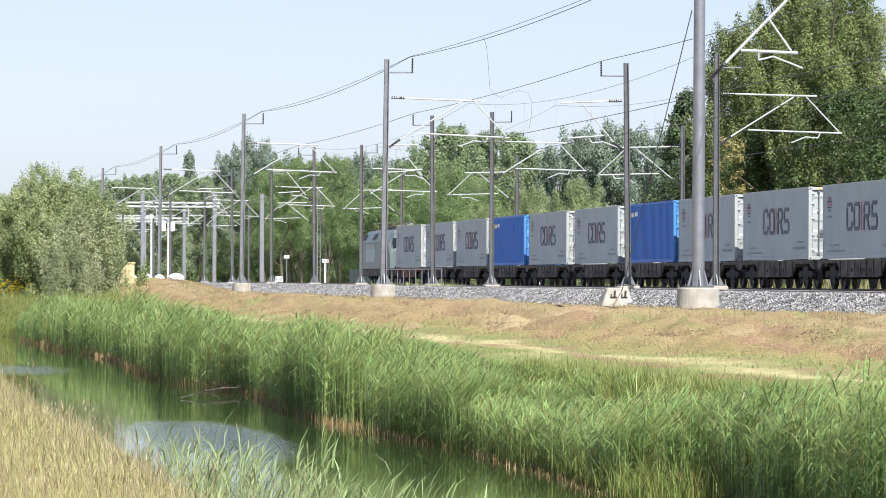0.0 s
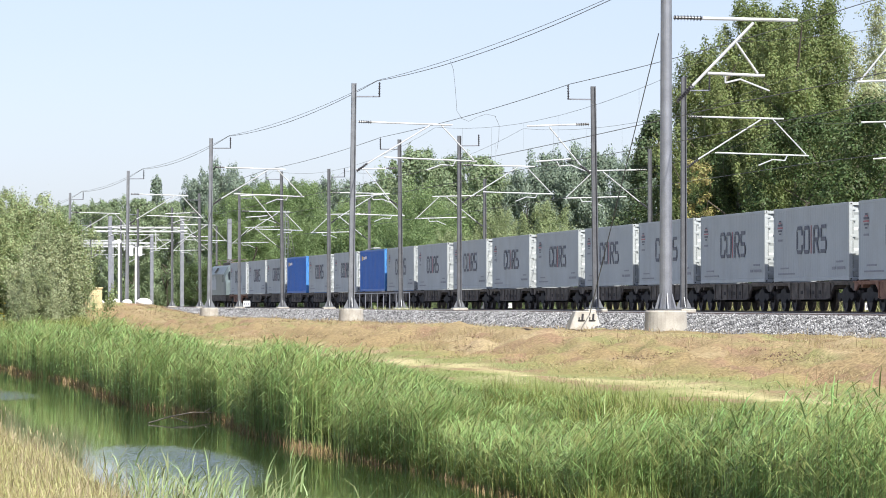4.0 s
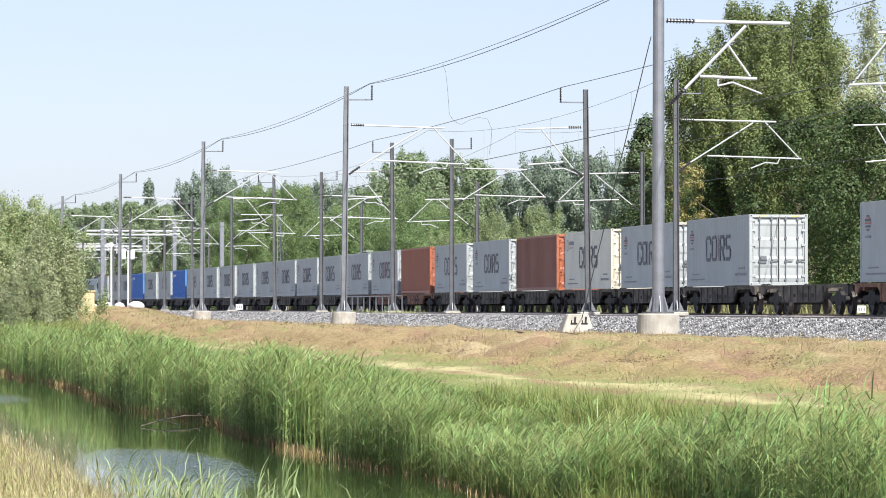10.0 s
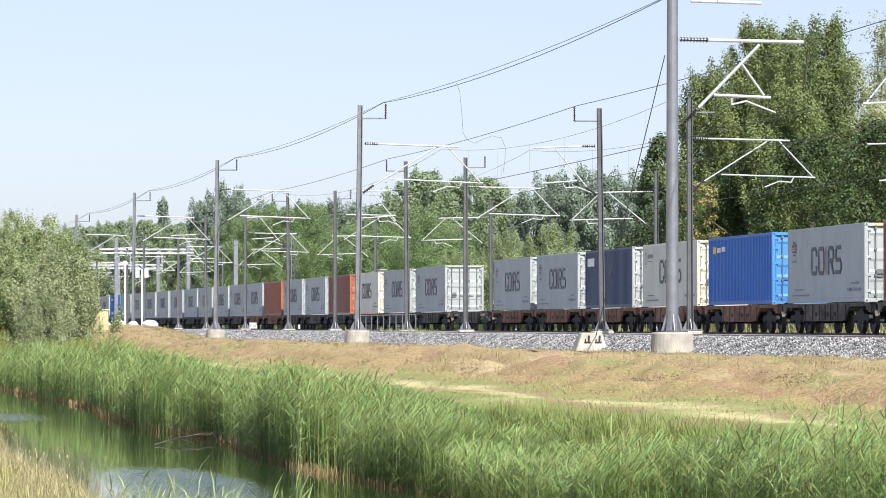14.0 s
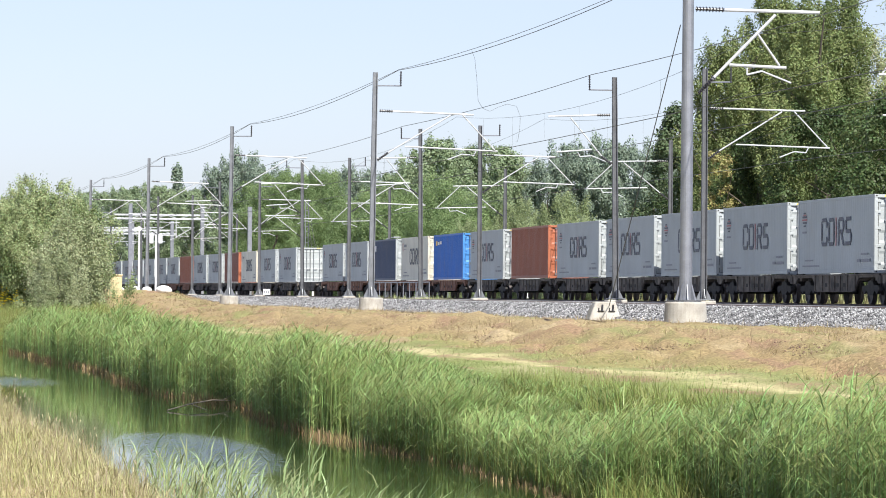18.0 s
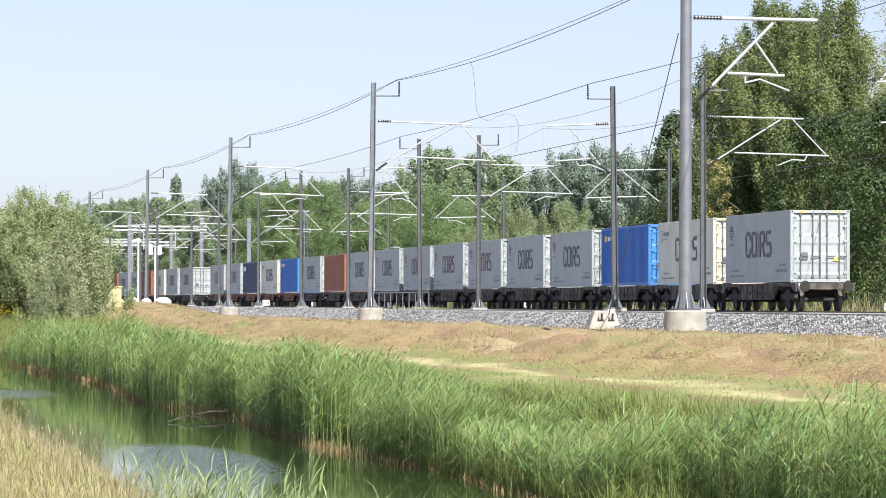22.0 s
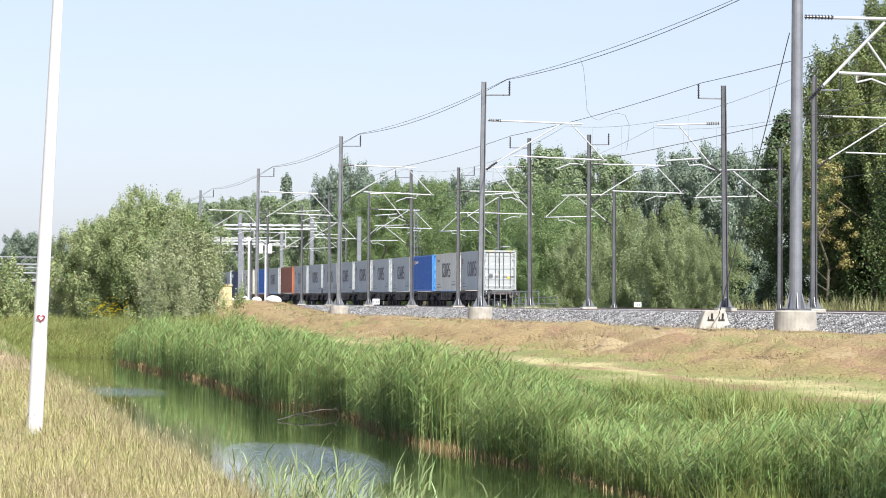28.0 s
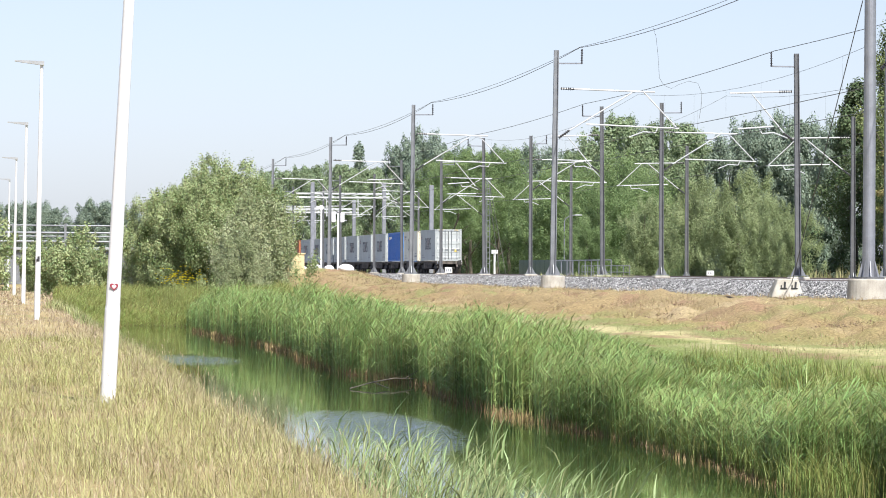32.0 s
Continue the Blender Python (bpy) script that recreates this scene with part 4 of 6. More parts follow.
def locomotive():
    ob = thing("electric_locomotive", "grey electric locomotive at the head of the train", "locomotive")
    L, W = 16.2, 1.48
    rings = []
    for y, top, w in ((0.0, 2.5, 1.34), (0.3, 3.5, 1.42), (0.9, 3.9, W), (L - 1.9, 3.9, W), (L - 0.7, 3.4, 1.44), (L - 0.15, 2.5, 1.38), (L, 1.9, 1.3)):
        rings.append([(-w, y, 1.1), (-w, y, top * 0.79), (-w * 0.74, y, top * 0.96), (-w * 0.6, y, top), (w * 0.6, y, top), (w * 0.74, y, top * 0.96), (w, y, top * 0.79), (w, y, 1.1)])
    bm = bmesh.new()
    hull(bm, rings)
    body = part("body", bm, LOCO, ob)
    bm = bmesh.new()
    box(bm, (-1.35, 0.4, 0.55), (1.35, L - 0.4, 1.1), 0.05)
    part("underframe", bm, FRAME_DARK, ob)
    bm = bmesh.new()
    box(bm, (-1.1, -0.02, 2.55), (1.1, 0.2, 3.3), 0.05)
    part("windscreen", bm, GLASS, body)
    for y in (1.0, L - 1.6):
        for s in (-1, 1):
            bm = bmesh.new()
            box(bm, (s * 1.47, y, 2.3), (s * 1.495, y + 0.7, 3.0), 0.01)
            part("cab_window", bm, GLASS, body)
    # vents in the sloping edge of the roof
    for y in (L - 9.0, L - 3.4):
        bm = bmesh.new()
        hull(bm, [[(-1.46 + 0.03 * k, y, 3.26 + 0.02 * k), (-1.46 + 0.03 * k, y + 1.3, 3.26 + 0.02 * k), (-1.2 + 0.03 * k, y + 1.3, 3.67 + 0.02 * k), (-1.2 + 0.03 * k, y, 3.67 + 0.02 * k)] for k in (-1, 1)])
        part("roof_vent", bm, BOGIE, body, "dark roof vent")
    for y in (4.0, 6.5, 9.0, 11.5):
        bm = bmesh.new()
        for i in range(6):
            box(bm, (-1.5, y, 2.6 + i * 0.08), (-1.475, y + 1.4, 2.64 + i * 0.08))
        part("louvre", bm, LOCO, body)
    bm = bmesh.new()
    box(bm, (-1.492, 7.0, 1.6), (-1.478, 12.0, 2.9), 0.004)
    part("pale_patch", bm, GREY, body, "faded pale grey paint patch")
    for y in (3.2, L - 3.2):
        bm = bmesh.new()
        for s in (-0.5, 0.5):
            rod(bm, (s, y - 0.8, 4.0), (s * 0.6, y + 0.7, 4.3), 0.03, n=6)
            rod(bm, (s * 0.6, y + 0.7, 4.3), (s * 1.2, y - 0.6, 4.42), 0.03, n=6)
        rod(bm, (-0.9, y - 0.6, 4.44), (0.9, y - 0.6, 4.44), 0.03, n=6)
        box(bm, (-0.8, y - 1.0, 3.93), (0.8, y + 1.0, 4.02))
        part("pantograph", bm, FRAME_DARK, ob, "folded dark pantograph")
    bm = bmesh.new()
    box(bm, (-0.7, 1.2, 3.88), (0.7, 8.0, 4.2), 0.05)
    part("roof_box", bm, FRAME_DARK, ob)
    for y, d in ((0, -1), (L, 1)):
        for s in (-1, 1):
            bm = bmesh.new()
            rod(bm, (s * 0.875, y, 1.05), (s * 0.875, y + d * 0.55, 1.05), 0.1)
            rod(bm, (s * 0.875, y + d * 0.52, 1.05), (s * 0.875, y + d * 0.58, 1.05), 0.24, n=12)
            part("buffer", bm, BOGIE, ob)
    bogie(ob, 3.8, 2.6)
    bogie(ob, L - 3.8, 2.6)
    return ob


MOVERS = []  # (thing, distance behind the seventh container's doors, height above the rail)


def build_train():
    spec = {
        "grey": ("logo", GREY, GREY_END, "light grey steel container with navy logo shapes on a wagon", 0.006),
        "cream": ("cream", CREAM, CREAM_END, "cream steel container with navy logo shapes on a wagon", 0.006),
        "blue": ("plain", BLUE, BLUE_SUNLIT, "bright blue corrugated steel container on a wagon"),
        "navy": ("plain", DEEP_BLUE, GREY_END, "dark navy corrugated container with pale doors on a wagon"),
        "rust": ("plain", RUST, ORANGE_SUNLIT, "rust red corrugated container on a wagon"),
        "orange": ("plain", ORANGE, ORANGE_SUNLIT, "orange red corrugated container on a wagon"),
    }
    proto = {}
    for i, u in enumerate(OFFSETS, 1):
        k = KINDS.get(i, "grey")
        if k not in proto:
            proto[k] = ob = container(*spec[k])
            if k == "blue":
                body = ob.children[0]
                a = part("logo_mark", mark_boxes([(10.6, 11.2, 2.2, 2.5)]), GOLD_MARK, body, "yellow logo block")
                b = part("logo_mark", mark_boxes([(9.7, 10.4, 2.25, 2.45), (8.8, 9.5, 2.28, 2.48)]), PALE_MARK, body, "pale marking bars")
                a.location = b.location = (-WIDTH / 2 - 0.006, 0, 0)
            if k == "navy":
                a = part("logo_mark", mark_boxes([(9.8, 11.6, 2.1, 2.5)]), PALE_MARK, ob.children[0], "pale label panel")
                a.location = (-WIDTH / 2 - 0.006, 0, 0)
        else:
            ob = copy_thing(proto[k], Matrix())
        if i == len(OFFSETS):
            bm = bmesh.new()
            slab(bm, [(0.52, 0.86), (0.78, 0.86), (0.65, 1.08)], "y", -0.004, 0.004)
            a = part("warning_triangle", bm, GOLD_MARK, ob, "yellow triangular warning label")
            a.location = (0, 0.02, 0)
        MOVERS.append((ob, u, 1.155))
    dark = rust = None
    for i, u in list(enumerate(OFFSETS, 1)) + [(0, 255.6)]:
        if i in RUSTY:
            rust, ob = (rust, copy_thing(rust, Matrix())) if rust else (wagon(FRAME_RUST, "rust brown container flat wagon on two bogies"),) * 2
        else:
            dark, ob = (dark, copy_thing(dark, Matrix())) if dark else (wagon(FRAME_DARK, "grimy dark grey container flat wagon on two bogies"),) * 2
        if i == 0:
            tagged(ob, "grimy dark grey flat wagon carrying no container")
        if i == len(OFFSETS):
            for x in (-0.98, 0.98):
                bm = bmesh.new()
                box(bm, (x - 0.13, -1.0, 0.86), (x + 0.13, -0.88, 1.12), 0.02)
                part("tail_plate", bm, PALE_WALL, ob, "pale rectangular tail plate")
        MOVERS.append((ob, u, 0.0))
    MOVERS.append((locomotive(), -99.2, 0.0))


build_train()


def motions():
    for ob, u, h in MOVERS:
        walk(ob, [(t, on_rails(p - u, RAIL_Z + h)) for t, p in TRAVEL])

# ---- plants ----
def blades(base, heading, length, width, lean, droop, cross=None):
    """Strips of two quads: base points, heading angle, length, width, lean from upright and extra bend at the tip."""
    n = len(base)
    h = np.stack([np.cos(heading), np.sin(heading), np.zeros(n)], 1)
    a = heading + np.pi / 2 if cross is None else cross
    w = np.stack([np.cos(a), np.sin(a), np.zeros(n)], 1) * width[:, None] / 2
    up = np.array([0, 0, 1.0])

    def step(l, ang):
        return h * (l * np.sin(ang))[:, None] + up * (l * np.cos(ang))[:, None]
    p1 = base + step(length * 0.5, lean)
    p2 = p1 + step(length * 0.5, lean + droop)
    v = np.stack([base - w * 0.8, base + w * 0.8, p1 - w, p1 + w, p2 - w * 0.12, p2 + w * 0.12], 1).reshape(-1, 3)
    i = 6 * np.arange(n)[:, None]
    f = np.concatenate([i + np.array([[0, 1, 3, 2]]), i + np.array([[2, 3, 5, 4]])])
    return v, f


def merge(chunks):
    vs, fs, k = [], [], 0
    for v, f in chunks:
        vs.append(v)
        fs.append(f + k)
        k += len(v)
    return np.concatenate(vs), np.concatenate(fs)


def reed_height(y):
    """Height of the reed tops on the far bank along the ditch."""
    return np.interp(y, [30, 38, 43, 46, 50, 54, 58, 62, 66, 70, 74, 79, 85, 92, 100, 106, 120, 150, 175], [0.42, 0.42, 0.32, 0.14, -0.02, -0.02, 0.1, 0.32, 0.5, 0.64, 0.64, 0.48, 0.52, 0.58, 0.8, 0.62, 0.66, 0.72, 0.72])


def lumps(x, y, sx, sy, seed):
    return np.array([noise.noise((float(a) * sx, float(b) * sy, seed)) for a, b in zip(x, y)])


def reeds(x, y, z, height, leaves=7, wide=1.0, start=0.3, long=1.0, tilt=0.0, arch=1.0):
    """Reed stems with arching leaves on their upper part; tilt leans the stems out over the water."""
    n = len(x)
    base = np.stack([x, y, z], 1)
    lean_dir = 0.3 + RNG.normal(0, 0.9, n)
    lean = np.abs(RNG.normal(0.05, 0.05, n))
    top = np.stack([np.cos(lean_dir) * np.sin(lean) - tilt, np.sin(lean_dir) * np.sin(lean), np.cos(lean)], 1)
    a = np.where(top[:, 0] < 0, np.pi, 0) + np.arctan2(np.where(top[:, 0] < 0, -top[:, 1], top[:, 1]), np.abs(top[:, 0]) + 1e-6)
    tip = np.arctan2(np.hypot(top[:, 0], top[:, 1]), top[:, 2])
    chunks = [blades(base, a, height * 0.97, np.full(n, 0.007) * wide, tip, tip * 0, RNG.uniform(-0.5, 0.5, n))]
    for k in range(leaves):
        f = start + (1 - start) * (k + RNG.random(n)) / leaves
        p = base + top * (height * f)[:, None]
        # the wind lays most leaves over to one side
        d = np.where(RNG.random(n) < 0.62, RNG.normal(0.15, 0.6, n), RNG.uniform(0, 2 * np.pi, n))
        ln = long * (0.22 + 0.32 * RNG.random(n)) * (0.7 + 0.3 * height) * np.interp(f, [0.2, 0.7, 1], [0.8, 1.1, 0.75])
        chunks.append(blades(p, d, ln, (0.008 + 0.009 * RNG.random(n)) * wide, arch * (np.interp(f, [0.3, 1], [0.8, 0.5]) + 0.5 * RNG.random(n)), arch * (0.4 + 0.9 * RNG.random(n)), d + np.pi / 2 + RNG.normal(0, 0.5, n)))
    return merge(chunks)


def build_reeds():
    # belt along the far bank, bulging out over the water in clumps
    parts = []
    for y0, y1, n, wide, leaves in ((32, 51, 5400, 1.1, 8), (51, 69, 5200, 1.1, 8), (69, 100, 8000, 1.4, 7), (100, 163, 8800, 2.0, 6)):
        y = RNG.uniform(y0, y1, n)
        u = RNG.random(n) ** 1.1
        bay = lumps(y * 0, y, 0, 0.15, 4.0) + 0.3 * lumps(y * 0, y, 0, 0.4, 9.0)
        x = bank_far(y) + np.interp(y, [50, 62], [0.12, -0.05]) + u * np.interp(y, [36, 55, 70, 120, 180], [2.2, 1.9, 2.1, 2.5, 4.0]) + 0.15 * bay * (1 - u)
        clump = 1.2 * lumps(x, y, 0.5, 0.14, 0.0) + 0.5 * lumps(x, y, 1.5, 0.55, 3.0)
        z = np.maximum(land(x, y), WATER_Z - 0.05)
        h = (reed_height(y) - z) * (1 + 0.34 * clump) * RNG.uniform(0.82, 1.06, n) * np.interp(u, [0, 0.08, 0.25, 0.65, 1], [0.85, 1.0, 1.03, 0.95, 0.55])
        h = h * np.interp(y + 2.5 * np.sin(x * 2.1), [156, 165], [1.0, 0.5])
        h = np.maximum(0.25, h * np.where((y > 47) & (y < 58) & (u < 0.5), 0.7, 1.0))
        keep = clump > -0.4
        parts.append(reeds(x[keep], y[keep], z[keep], h[keep], leaves, wide, 0.14, tilt=(0.05 * (1 - u) ** 2)[keep]))
    tagged(new("reed_bed", soup("reed_bed", *merge(parts), REED)), "tall green reeds along the ditch bank", "reeds", kind="stuff")
    # dead stalks at the foot of the reeds
    n = 11000
    y = 36 + 125 * RNG.random(n) ** 1.15
    k = lumps(y * 0, y, 0, 0.22, 12.0)
    y = y[k > RNG.uniform(-0.5, 0.35, n)]
    n = len(y)
    bay = lumps(y * 0, y, 0, 0.15, 4.0) + 0.3 * lumps(y * 0, y, 0, 0.4, 9.0)
    x = bank_far(y) - 0.18 + 0.4 * RNG.random(n) + 0.15 * bay
    z = np.maximum(land(x, y), WATER_Z) - 0.03
    v, f = blades(np.stack([x, y, z], 1), RNG.uniform(0, 6.28, n), RNG.uniform(0.08, 0.3, n) * np.interp(y, [55, 72], [0.55, 1.0]), np.interp(y, [36, 180], [0.007, 0.018]), np.abs(RNG.normal(0.15, 0.35, n)), RNG.uniform(0, 0.7, n))
    tagged(new("dead_reeds", soup("dead_reeds", v, f, REED_STALK)), "straw-coloured dead reed stalks at the waterline", "reeds", kind="stuff")
    # yellow-green sedge where the reeds are low
    n = 17000
    y = RNG.uniform(43, 63, n)
    x = bank_far(y) - 0.02 + 2.4 * RNG.random(n)
    z = np.maximum(land(x, y), WATER_Z) - 0.03
    v, f = blades(np.stack([x, y, z], 1), RNG.uniform(0, 6.28, n), RNG.uniform(0.25, 0.62, n), RNG.uniform(0.006, 0.012, n), np.abs(RNG.normal(0.2, 0.2, n)), RNG.uniform(0, 1.2, n))
    tagged(new("bank_sedge", soup("bank_sedge", v, f, SEDGE)), "yellow-green sedge sloping to the water", "sedge", kind="stuff")
    # green reeds on the near bank
    n = 520
    y = RNG.uniform(25, 45, n)
    x = bank_near(y) - 0.45 + 1.0 * RNG.random(n)
    k = lumps(x, y, 0.8, 0.35, 6.0)
    h = RNG.uniform(0.5, 1.05, n) * np.interp(y, [24, 34, 45], [1.05, 1.0, 0.7]) * (1 + 0.35 * k)
    v = reeds(x, y, np.maximum(land(x, y), WATER_Z - 0.1), h, 6, 1.05, 0.1, 0.85, 0.0, 0.5)
    tagged(new("near_reeds", soup("near_reeds", *v, REED_NEAR)), "fresh green reeds on the near bank", "reeds", kind="stuff")


def build_grass():
    chunks = []
    for y0, y1, n, w in ((24, 42, 52000, 0.0036), (42, 75, 40000, 0.0055), (75, 170, 30000, 0.012), (170, 320, 16000, 0.04)):
        y = RNG.uniform(y0, y1, n)
        x = RNG.uniform(-4.5, 3.4, n)
        keep = x < bank_near(y) - 0.5
        x, y = x[keep], y[keep]
        k = len(x)
        tall = 1 + 0.6 * np.array([noise.noise((float(a) * 0.5, float(b) * 0.25, 3)) for a, b in zip(x, y)])
        chunks.append(blades(np.stack([x, y, land(x, y) - 0.03], 1), RNG.uniform(0, 6.28, k), RNG.uniform(0.07, 0.27, k) * tall * np.interp(x - bank_near(y), [-1.6, -0.6], [1.0, 0.5]), w * RNG.uniform(0.6, 1.6, k), np.abs(RNG.normal(1.0, 0.45, k)), RNG.uniform(-0.3, 1.4, k)))
    tagged(new("dry_verge_grass", soup("dry_verge_grass", *merge(chunks[:2]), GRASS_DRY)), "dry yellow grass on the verge", "grass", kind="stuff")
    tagged(new("bleached_verge_grass", soup("bleached_verge_grass", *merge(chunks[2:]), GRASS_STRAW)), "bleached straw-coloured grass along the path", "grass", kind="stuff")
    # taller fringe where the verge drops to the water
    n = 12000
    y = 24 + 80 * RNG.random(n) ** 1.3
    x = bank_near(y) - 0.45 - 1.5 * RNG.random(n) ** 1.4
    k = lumps(x, y, 0.9, 0.4, 15.0)
    v, f = blades(np.stack([x, y, land(x, y) - 0.03], 1), RNG.uniform(0, 6.28, n), RNG.uniform(0.14, 0.36, n) * (1 + 0.9 * k), np.interp(y, [24, 100], [0.0035, 0.009]), np.abs(RNG.normal(0.25, 0.25, n)), RNG.uniform(0, 1.3, n))
    tagged(new("verge_fringe", soup("verge_fringe", v, f, GRASS_DRY)), "tall dry grass fringe above the water", "grass", kind="stuff")
    # olive tussocks among the dry grass
    c = 1000
    cy = 24 + 62 * RNG.random(c) ** 1.35
    cx = bank_near(cy) - 0.7 - 4.5 * RNG.random(c) ** 1.3
    k = np.repeat(np.arange(c), 75)
    n = len(k)
    size = RNG.uniform(0.08, 0.3, c)[k]
    x, y = cx[k] + RNG.normal(0, 1, n) * size, cy[k] + RNG.normal(0, 1.6, n) * size
    v, f = blades(np.stack([x, y, land(x, y) - 0.02], 1), RNG.uniform(0, 6.28, n), RNG.uniform(0.1, 0.34, n), np.interp(y, [24, 90], [0.004, 0.009]), np.abs(RNG.normal(0.7, 0.4, n)), RNG.uniform(0, 1.6, n))
    tagged(new("verge_tussocks", soup("verge_tussocks", v, f, GRASS_OLIVE)), "olive-green grass tussocks in the dry verge", "grass", kind="stuff")
    # green blades at the foot of the dry grass and on the meadow
    chunks = []
    n = 9000
    y = 25 + 45 * RNG.random(n)
    x = bank_near(y) - 0.1 - 0.9 * RNG.random(n) ** 1.5
    chunks.append(blades(np.stack([x, y, land(x, y) - 0.02], 1), RNG.uniform(0, 6.28, n), RNG.uniform(0.12, 0.3, n), np.full(n, 0.007), np.abs(RNG.normal(0.5, 0.4, n)), RNG.uniform(0, 1.2, n)))
    n = 70000
    y = 42 + 170 * RNG.random(n) ** 1.3
    x = RNG.uniform(9.8, 16.8, n)
    k = np.array([noise.noise((float(a) * 0.45, float(b) * 0.09, 5)) for a, b in zip(x, y)])
    keep = (k > -0.2 + 0.55 * np.exp(-((x - 14.5) / 0.5) ** 2)) & (x > bank_far(y) + 0.8)
    x, y, k = x[keep], y[keep], k[keep]
    n = len(x)
    ln = np.interp(x, [10, 12, 16, 18.5], [0.24, 0.13, 0.1, 0.08]) * RNG.uniform(0.5, 1.2, n)
    chunks.append(blades(np.stack([x, y, land(x, y) - 0.02], 1), RNG.uniform(0, 6.28, n), ln, np.interp(y, [42, 210], [0.008, 0.03]), np.abs(RNG.normal(1.05, 0.35, n)), RNG.uniform(0, 0.9, n)))
    tagged(new("meadow_grass", soup("meadow_grass", *merge(chunks), GRASS_GREEN)), "short green meadow grass", "grass", kind="stuff")
    # dry turf on the railway shoulder
    n = 78000
    y = 60 + 210 * RNG.random(n) ** 1.2
    x = 16.0 + 6.9 * RNG.random(n) ** 0.8
    ln = np.interp(x, [12, 17, 20, 23], [0.12, 0.2, 0.2, 0.2]) * RNG.uniform(0.5, 1.5, n)
    v, f = blades(np.stack([x, y, land(x, y) - 0.02], 1), RNG.uniform(0, 6.28, n), ln, np.interp(y, [60, 270], [0.006, 0.02]), np.abs(RNG.normal(1.2, 0.35, n)), RNG.uniform(0, 0.9, n))
    tagged(new("shoulder_grass", soup("shoulder_grass", v, f, GRASS_SHOULDER)), "scorched dry grass on the railway shoulder", "grass", kind="stuff")
    # weeds between the tracks
    n = 1500
    y = RNG.uniform(205, 236, n)
    x = 31.4 + 1.4 * RNG.random(n)
    k = lumps(x, y, 0.5, 0.3, 31.0)
    x, y, k = x[k > -0.1], y[k > -0.1], k[k > -0.1]
    n = len(x)
    v, f = blades(np.stack([x, y, np.full(n, 1.1)], 1), RNG.uniform(0, 6.28, n), RNG.uniform(0.15, 0.4, n) * (1 + k), np.full(n, 0.03), np.abs(RNG.normal(0.5, 0.3, n)), RNG.uniform(0, 1.0, n))
    tagged(new("track_weeds", soup("track_weeds", v, f, GRASS_GREEN)), "low green weeds between the tracks", "weeds", kind="stuff")
    # tall pale grass beyond the tracks
    n = 9000
    y = RNG.uniform(140, 420, n)
    x = RNG.uniform(46, 51, n)
    v, f = blades(np.stack([x, y, land(x, y) - 0.02], 1), RNG.uniform(0, 6.28, n), RNG.uniform(0.5, 1.5, n) * np.interp(y, [215, 250], [1.0, 0.3]), np.full(n, 0.05), np.abs(RNG.normal(0.15, 0.15, n)), RNG.uniform(0, 0.8, n))
    tagged(new("lineside_grass", soup("lineside_grass", v, f, GRASS_LINE)), "tall pale green grass beyond the tracks", "grass", kind="stuff")


SEDGE = leafy("sedge", (0.22, 0.28, 0.07), (0.35, 0.39, 0.13), 0.45, 0.4, 0.6)
WEED = leafy("weed_leaves", (0.2, 0.25, 0.07), (0.34, 0.36, 0.13), 0.4, 0.35, 0.4)
FLOWER = leafy("yellow_petals", (0.8, 0.68, 0.04), (0.85, 0.74, 0.08), 0.3, 0.15)
EARTH = material("torn_earth", (0.17, 0.12, 0.075), 0.95, 0, 0.3, 3, 20, 0.5, (0.3, 0.22, 0.14), island=0.45)
GRASS_LINE = leafy("lineside_grass", (0.2, 0.23, 0.09), (0.36, 0.33, 0.18), 0.3, 0.25, 0.3)
build_reeds()
build_grass()


def build_clods():
    """Torn brown turf along the slope."""
    n = 5200
    y = 62 + 150 * RNG.random(n) ** 1.3
    x = 17.9 + RNG.normal(0, 0.4, n) + 0.3 * np.sin(y * 0.35)
    k = np.array([noise.noise((float(a) * 0.5, float(b) * 0.2, 2.0)) for a, b in zip(x, y)])
    x, y = x[k > 0.2], y[k > 0.2]
    n = len(x)
    s = RNG.uniform(0.01, 0.03, n)[:, None, None]
    octa = np.array([(1, 0, 0), (0, 1.6, 0), (-1, 0, 0), (0, -1.6, 0), (0, 0, 0.7), (0, 0, -0.5)])
    v = octa[None] * s * RNG.uniform(0.5, 1.4, (n, 6, 1)) + np.stack([x, y, land(x, y) + 0.03], 1)[:, None]
    f = np.array([(0, 1, 4), (1, 2, 4), (2, 3, 4), (3, 0, 4), (1, 0, 5), (2, 1, 5), (3, 2, 5), (0, 3, 5)])
    f = (f[None] + 6 * np.arange(n)[:, None, None]).reshape(-1, 3)
    tagged(new("turf_clods", soup("turf_clods", v.reshape(-1, 3), f, EARTH)), "torn brown clods of turf on the slope", "clods", kind="stuff")


build_clods()


def build_bank_grass():
    """Lush green grass along the foot of the verge."""
    n = 13000
    y = 78 + 112 * RNG.random(n)
    x = bank_near(y) - 0.9 + 1.0 * RNG.random(n) - np.interp(y, [78, 130, 187], [0, 0.3, 1.6]) * RNG.random(n)
    v, f = blades(np.stack([x, y, np.maximum(land(x, y), WATER_Z) - 0.03], 1), RNG.uniform(0, 6.28, n), RNG.uniform(0.2, 0.6, n), np.interp(y, [62, 187], [0.01, 0.035]), np.abs(RNG.normal(0.3, 0.25, n)), RNG.uniform(0, 1.2, n))
    tagged(new("bank_grass", soup("bank_grass", v, f, GRASS_GREEN)), "lush green grass along the near bank", "grass", kind="stuff")


build_bank_grass()


